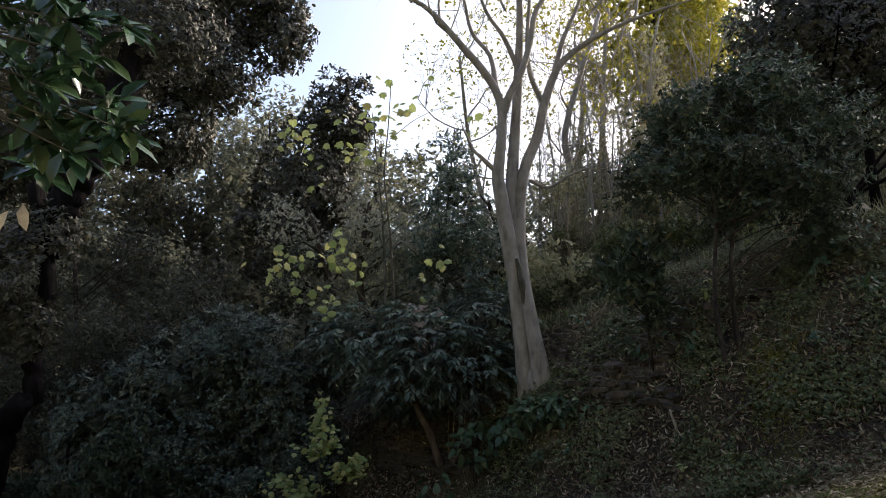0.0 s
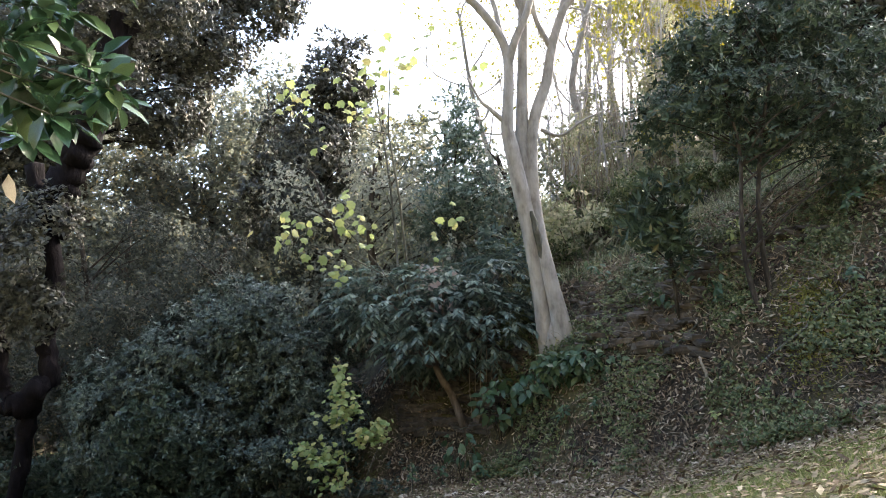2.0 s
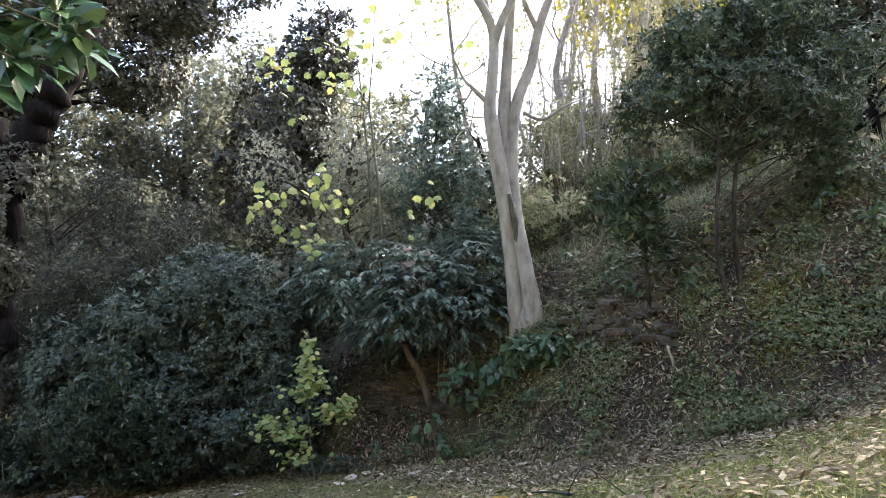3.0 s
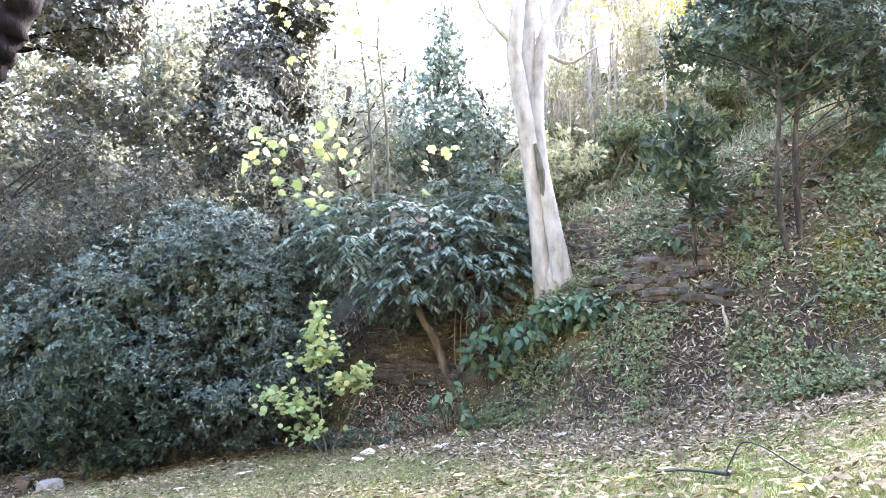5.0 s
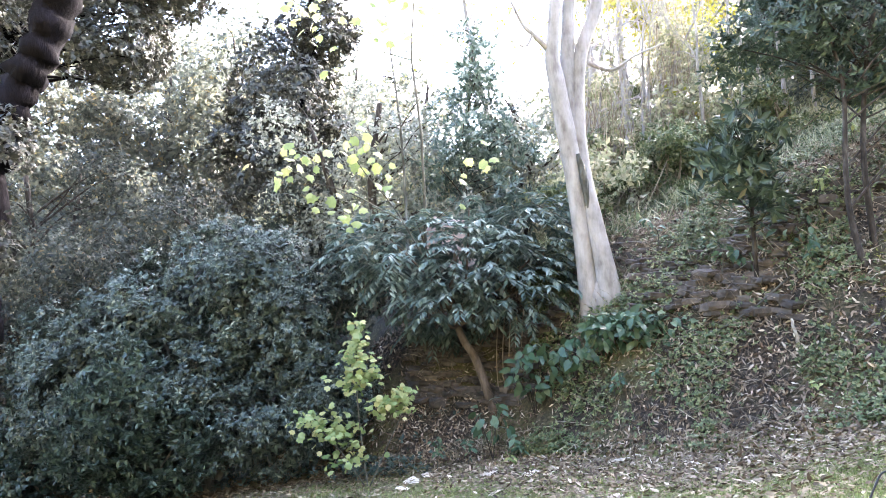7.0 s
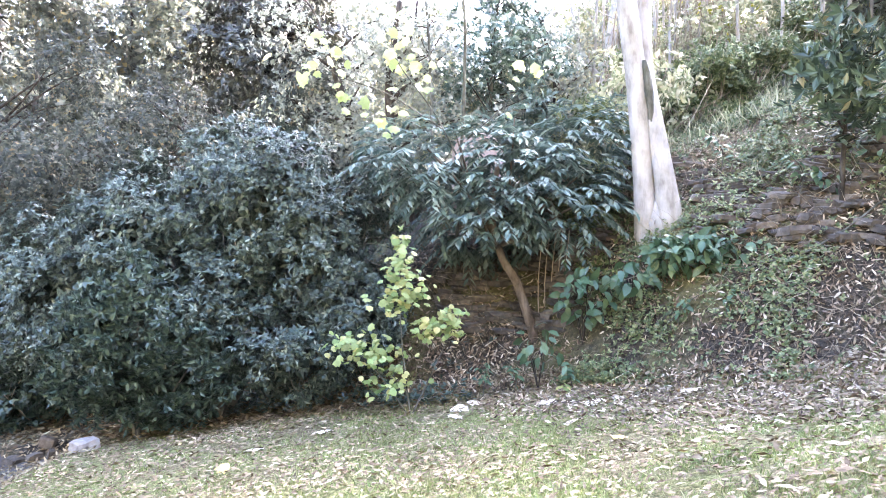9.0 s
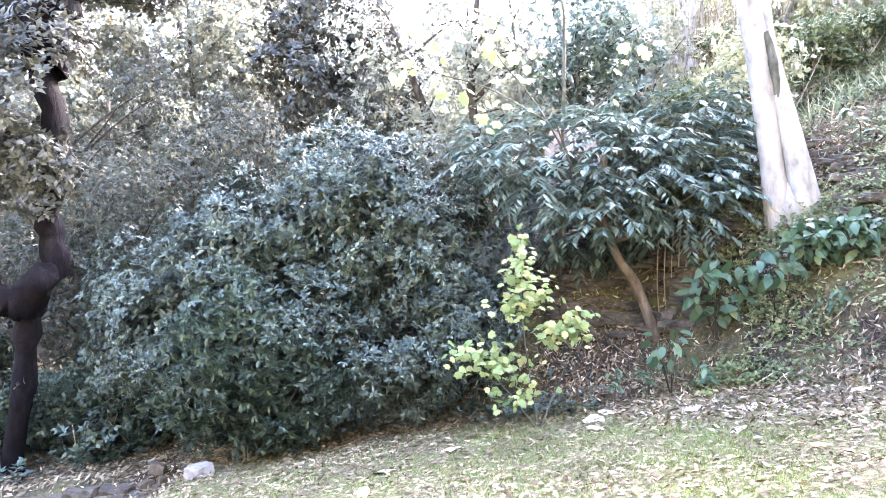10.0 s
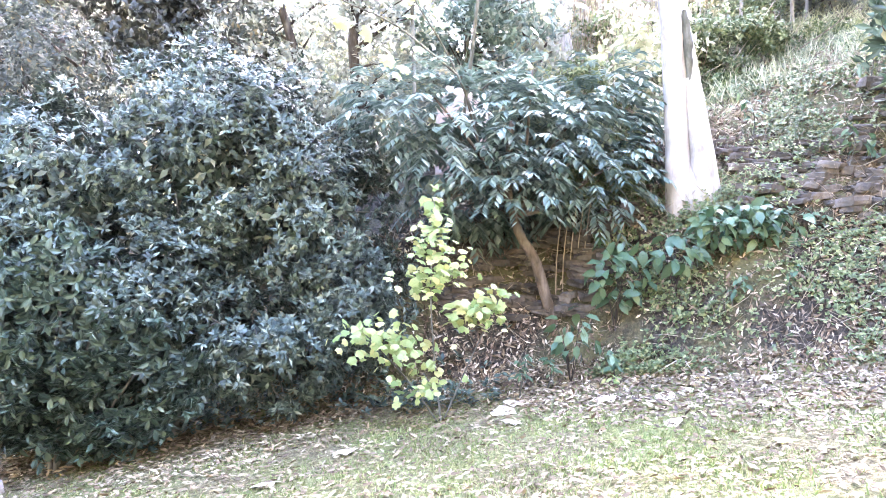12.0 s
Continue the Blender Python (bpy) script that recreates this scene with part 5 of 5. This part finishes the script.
hx, hy = rng.uniform(-6, 6, 14000), rng.uniform(-4, 3.6, 14000)
stuff("grass", "thin grass of the upper lawn", "grass", leaves(on_ground(hx, hy, -0.005), rng.normal(size=(14000, 3)) * arr(0.6, 0.6, 0.1) + arr(0, 0, 0.8), rand_dirs(14000), rng.uniform(0.04, 0.09, 14000), 0.12, BLADE), M_GRASS)
stuff("leaf_litter", "dead leaves on the upper lawn", "dead leaves", litter(12000, (-6, 6), (-4, 4.3), 0.09, lambda x, y: x > -99, 0.35, 0.02), M_LITTER)

# larger fallen leaves, one by one
pale = single_leaf("fallen_leaf", PALM, 1.0, M_PALELEAF, 0.1)
yellow = single_leaf("fallen_leaf", PALM, 1.0, M_YELLOWLEAF, 0.1)
for me, label, spots in ((pale, "large pale dead leaf lying on the lawn", [(0.31, 9.94), (-1.47, 10.42), (1.18, 8.85), (-0.21, 9.39), (-1.3, 9.25), (-1.1, 9.8), (0.6, 7.3), (0.41, 9.12), (-1.12, 9.55), (1.6, 8.2), (-2.6, 9.3), (-0.3, 8.3), (2.2, 7.4), (-3.4, 8.9), (0.2, 9.0)]), (yellow, "bright yellow fallen leaf on the lawn", [(0.75, 9.3), (0.47, 4.99), (1.02, 4.3), (-0.29, 7.48), (-3.4, 8.3), (2.3, 6.0)])):
    for x, y in spots:
        ob = tagged(new("fallen_leaf", me), label, "fallen leaf", "fallen leaves")
        s_ = rng.uniform(0.14, 0.24) if me is pale else rng.uniform(0.1, 0.14)
        nn = ground_normal(arr(x), arr(y))[0]
        ob.matrix_basis = Matrix.Translation((x, y, gz(x, y) + 0.035)) @ Vector(nn).to_track_quat("Z", "Y").to_matrix().to_4x4() @ pose(0, 0, 0, rng.normal(0, 8), rng.normal(0, 8), rng.uniform(0, 360)) @ Matrix.Diagonal((s_, s_, s_, 1))

# black irrigation pipe and sticks
HO = arr(0.87, 4.6, gz(0.87, 4.6))
hose = thing("irrigation_pipe", "black plastic irrigation pipe with an elbow on the lawn", "pipe", at=HO)


def laid(name, pts, r, h=0.02, label=""):
    c = curve_pts([(x, y, gz(x, y) + h) for x, y in pts], 12)
    part(name, limb_mesh(name, [(c - HO, np.full(len(c), r))], M_HOSE, 8), hose, label)


laid("pipe", [(0.66, 4.98), (0.77, 4.86), (0.87, 4.6)], 0.007, 0.045)
arch = curve_pts([HO + arr(0, 0, 0.045), HO + arr(0.05, 0, 0.14), HO + arr(0.1, 0.0, 0.2), HO + arr(0.17, -0.06, 0.19), HO + arr(0.3, -0.14, 0.1), HO + arr(0.42, -0.25, 0.03)], 20)
part("riser", limb_mesh("riser", [(arch - HO, np.full(len(arch), 0.0045))], M_HOSE, 8), hose)
laid("elbow", [(0.85, 4.66), (0.87, 4.6), (0.9, 4.61)], 0.013, 0.045, "black elbow joint")


def stick(pts, r, material, label):
    c = curve_pts(pts, 10, 0.004)
    o = c[0]
    tagged(new("stick", limb_mesh("stick", [(c - o, taper(len(c), r, r * 0.6))], material, 7, 0.08)), label, "stick").location = o


def up(x, y, h):
    return (x, y, gz(x, y) + h)


stick([(2.98, 8.42, gz(2.98, 8.42) - 0.03), (2.93, 8.38, gz(2.98, 8.42) + 0.11), (2.88, 8.35, gz(2.98, 8.42) + 0.24)], 0.02, M_WHITEWOOD, "short bleached stick standing on the bank")
stick([up(1.0, 9.6, 0.02), up(1.3, 9.5, 0.18), up(1.7, 9.3, 0.12), up(1.9, 9.1, 0.02)], 0.006, M_GREYBARK, "thin arched dead twig on the bank")
stick([up(0.5, 9.75, 0.02), up(0.75, 9.6, 0.1), up(0.8, 9.5, 0.02)], 0.008, M_WHITEWOOD, "short pale twig at the foot of the bank")
stick([up(2.0, 9.2, 0.03), up(2.5, 8.9, 0.1), up(3.2, 8.6, 0.05)], 0.014, M_GREYBARK, "fallen grey branch on the bank")
stick([up(3.4, 7.9, 0.03), up(3.9, 7.7, 0.08), up(4.4, 7.7, 0.04)], 0.016, M_GREYBARK, "fallen grey branch on the bank")


# ---------- seedlings and ferns on the bank ----------
def seedling(x, y, h, n, material_mesh, size, label, droop=-0.3):
    o = arr(x, y, gz(x, y) - 0.02)
    t = thing("seedling", label, "seedling", "seedlings on the bank", at=o)
    c = curve_pts([(0, 0, 0), (rng.normal(0, 0.05), -0.04, h * 0.6), (rng.normal(0, 0.1), -0.1, h)], 8)
    part("stem", limb_mesh("stem", [(c, taper(len(c), 0.008, 0.003))], M_GREYBARK, 5), t)
    i = (len(c) * (0.4 + 0.6 * rng.random(n))).astype(int).clip(0, len(c) - 1)
    ax = unit(rng.normal(size=(n, 3)) * arr(1, 0.8, 0.3) + arr(0, -0.3, droop))
    place_leaves(t, material_mesh, c[i] + rng.normal(0, 0.03, (n, 3)), ax, arr(0, -0.6, 1) + 0.3 * rng.normal(size=(n, 3)), size * rng.uniform(0.7, 1.2, n))


GREEN_LEAF = single_leaf("seedling_leaf", OVAL, 0.5, M_BROAD, 0.2)
PALE_LEAF = single_leaf("seedling_leaf", OVAL, 0.5, M_YOUNG, 0.2)
DRAB_LEAF = single_leaf("seedling_leaf", OVAL, 0.45, M_PALELEAF, 0.3)
for x, y, h, n, me, size in ((1.3, 9.5, 0.3, 12, GREEN_LEAF, 0.1), (3.3, 8.5, 0.35, 16, GREEN_LEAF, 0.12), (3.6, 8.9, 0.5, 18, PALE_LEAF, 0.11), (4.9, 8.3, 0.45, 20, GREEN_LEAF, 0.12), (2.6, 9.3, 0.6, 18, GREEN_LEAF, 0.11), (5.2, 7.8, 0.4, 22, GREEN_LEAF, 0.12), (4.4, 7.7, 0.3, 16, GREEN_LEAF, 0.1), (3.2, 9.6, 0.7, 20, PALE_LEAF, 0.1), (2.2, 10.2, 0.6, 18, GREEN_LEAF, 0.12), (4.6, 9.5, 0.6, 24, PALE_LEAF, 0.1), (5.5, 8.8, 0.5, 22, DRAB_LEAF, 0.12), (4.9, 8.9, 0.7, 26, DRAB_LEAF, 0.12), (0.2, 9.9, 0.35, 14, GREEN_LEAF, 0.11), (-0.5, 10.1, 0.4, 20, GREEN_LEAF, 0.09), (1.7, 9.2, 0.25, 14, GREEN_LEAF, 0.08), (2.9, 8.1, 0.2, 14, PALE_LEAF, 0.07), (-0.9, 9.9, 0.5, 26, GREEN_LEAF, 0.08), (0.0, 9.75, 0.15, 16, PALE_LEAF, 0.07)):
    seedling(x, y, h, n, me, size, {GREEN_LEAF: "green-leaved seedling on the leafy bank", PALE_LEAF: "pale green seedling on the leafy bank", DRAB_LEAF: "withered pale seedling on the bank"}[me])


# moss on the bank
M_MOSS = leaf_material("moss_frond", [(0.0, (0.1, 0.11, 0.02)), (0.6, (0.2, 0.2, 0.04)), (1.0, (0.3, 0.28, 0.08))], 0.8, 0.2)
qx, qy = rng.normal(4.0, 0.2, 2600), rng.normal(7.75, 0.2, 2600)
stuff("moss", "yellow-green moss cushion on the bank", "moss", rosettes(on_ground(qx, qy, 0.01), ground_normal(qx, qy), 4, 0.03, 0.5, shape=DIAMOND), M_MOSS)


# bare saplings on the terrace
def bare_sapling(x, y, h):
    o = arr(x, y, gz(x, y) - 0.05)
    t = thing("bare_sapling", "thin pale bare sapling stem on the terrace", "sapling", "bare saplings on the terrace", at=o)
    c = curve_pts([(0, 0, 0), (rng.normal(0, 0.12), 0, h * 0.35), (rng.normal(0, 0.2), 0, h * 0.7), (rng.normal(0, 0.35), 0, h)], 14, 0.015)
    part("trunk", limb_mesh("trunk", [(c, taper(len(c), 0.008 * h, 0.008))], M_PALEBARK, 6), t)
    limbs, tips = [], []
    for k in range(6):
        grow(c[rng.integers(len(c) // 3, len(c))], rng.normal(size=3) * arr(1, 0.6, 0.3) + arr(0, 0, 0.9), h * 0.22, 0.012, 2, limbs, tips, 0.45, 0.3, 3)
    part("twig_tangle", limb_mesh("twig_tangle", limbs, M_PALEBARK, 4), t)["kind"] = "stuff"
    return t


kinds = [bare_sapling(2.6, 14.6, 5.0), bare_sapling(4.4, 15.8, 6.0), bare_sapling(5.9, 17.2, 5.5)]
for i in range(21):
    x, y = rng.uniform(1.8, 9.0), rng.uniform(13.8, 20)
    k = copy_thing(kinds[i % 3], pose(x, y, gz(x, y) - 0.05, 0, 0, rng.uniform(0, 360)))
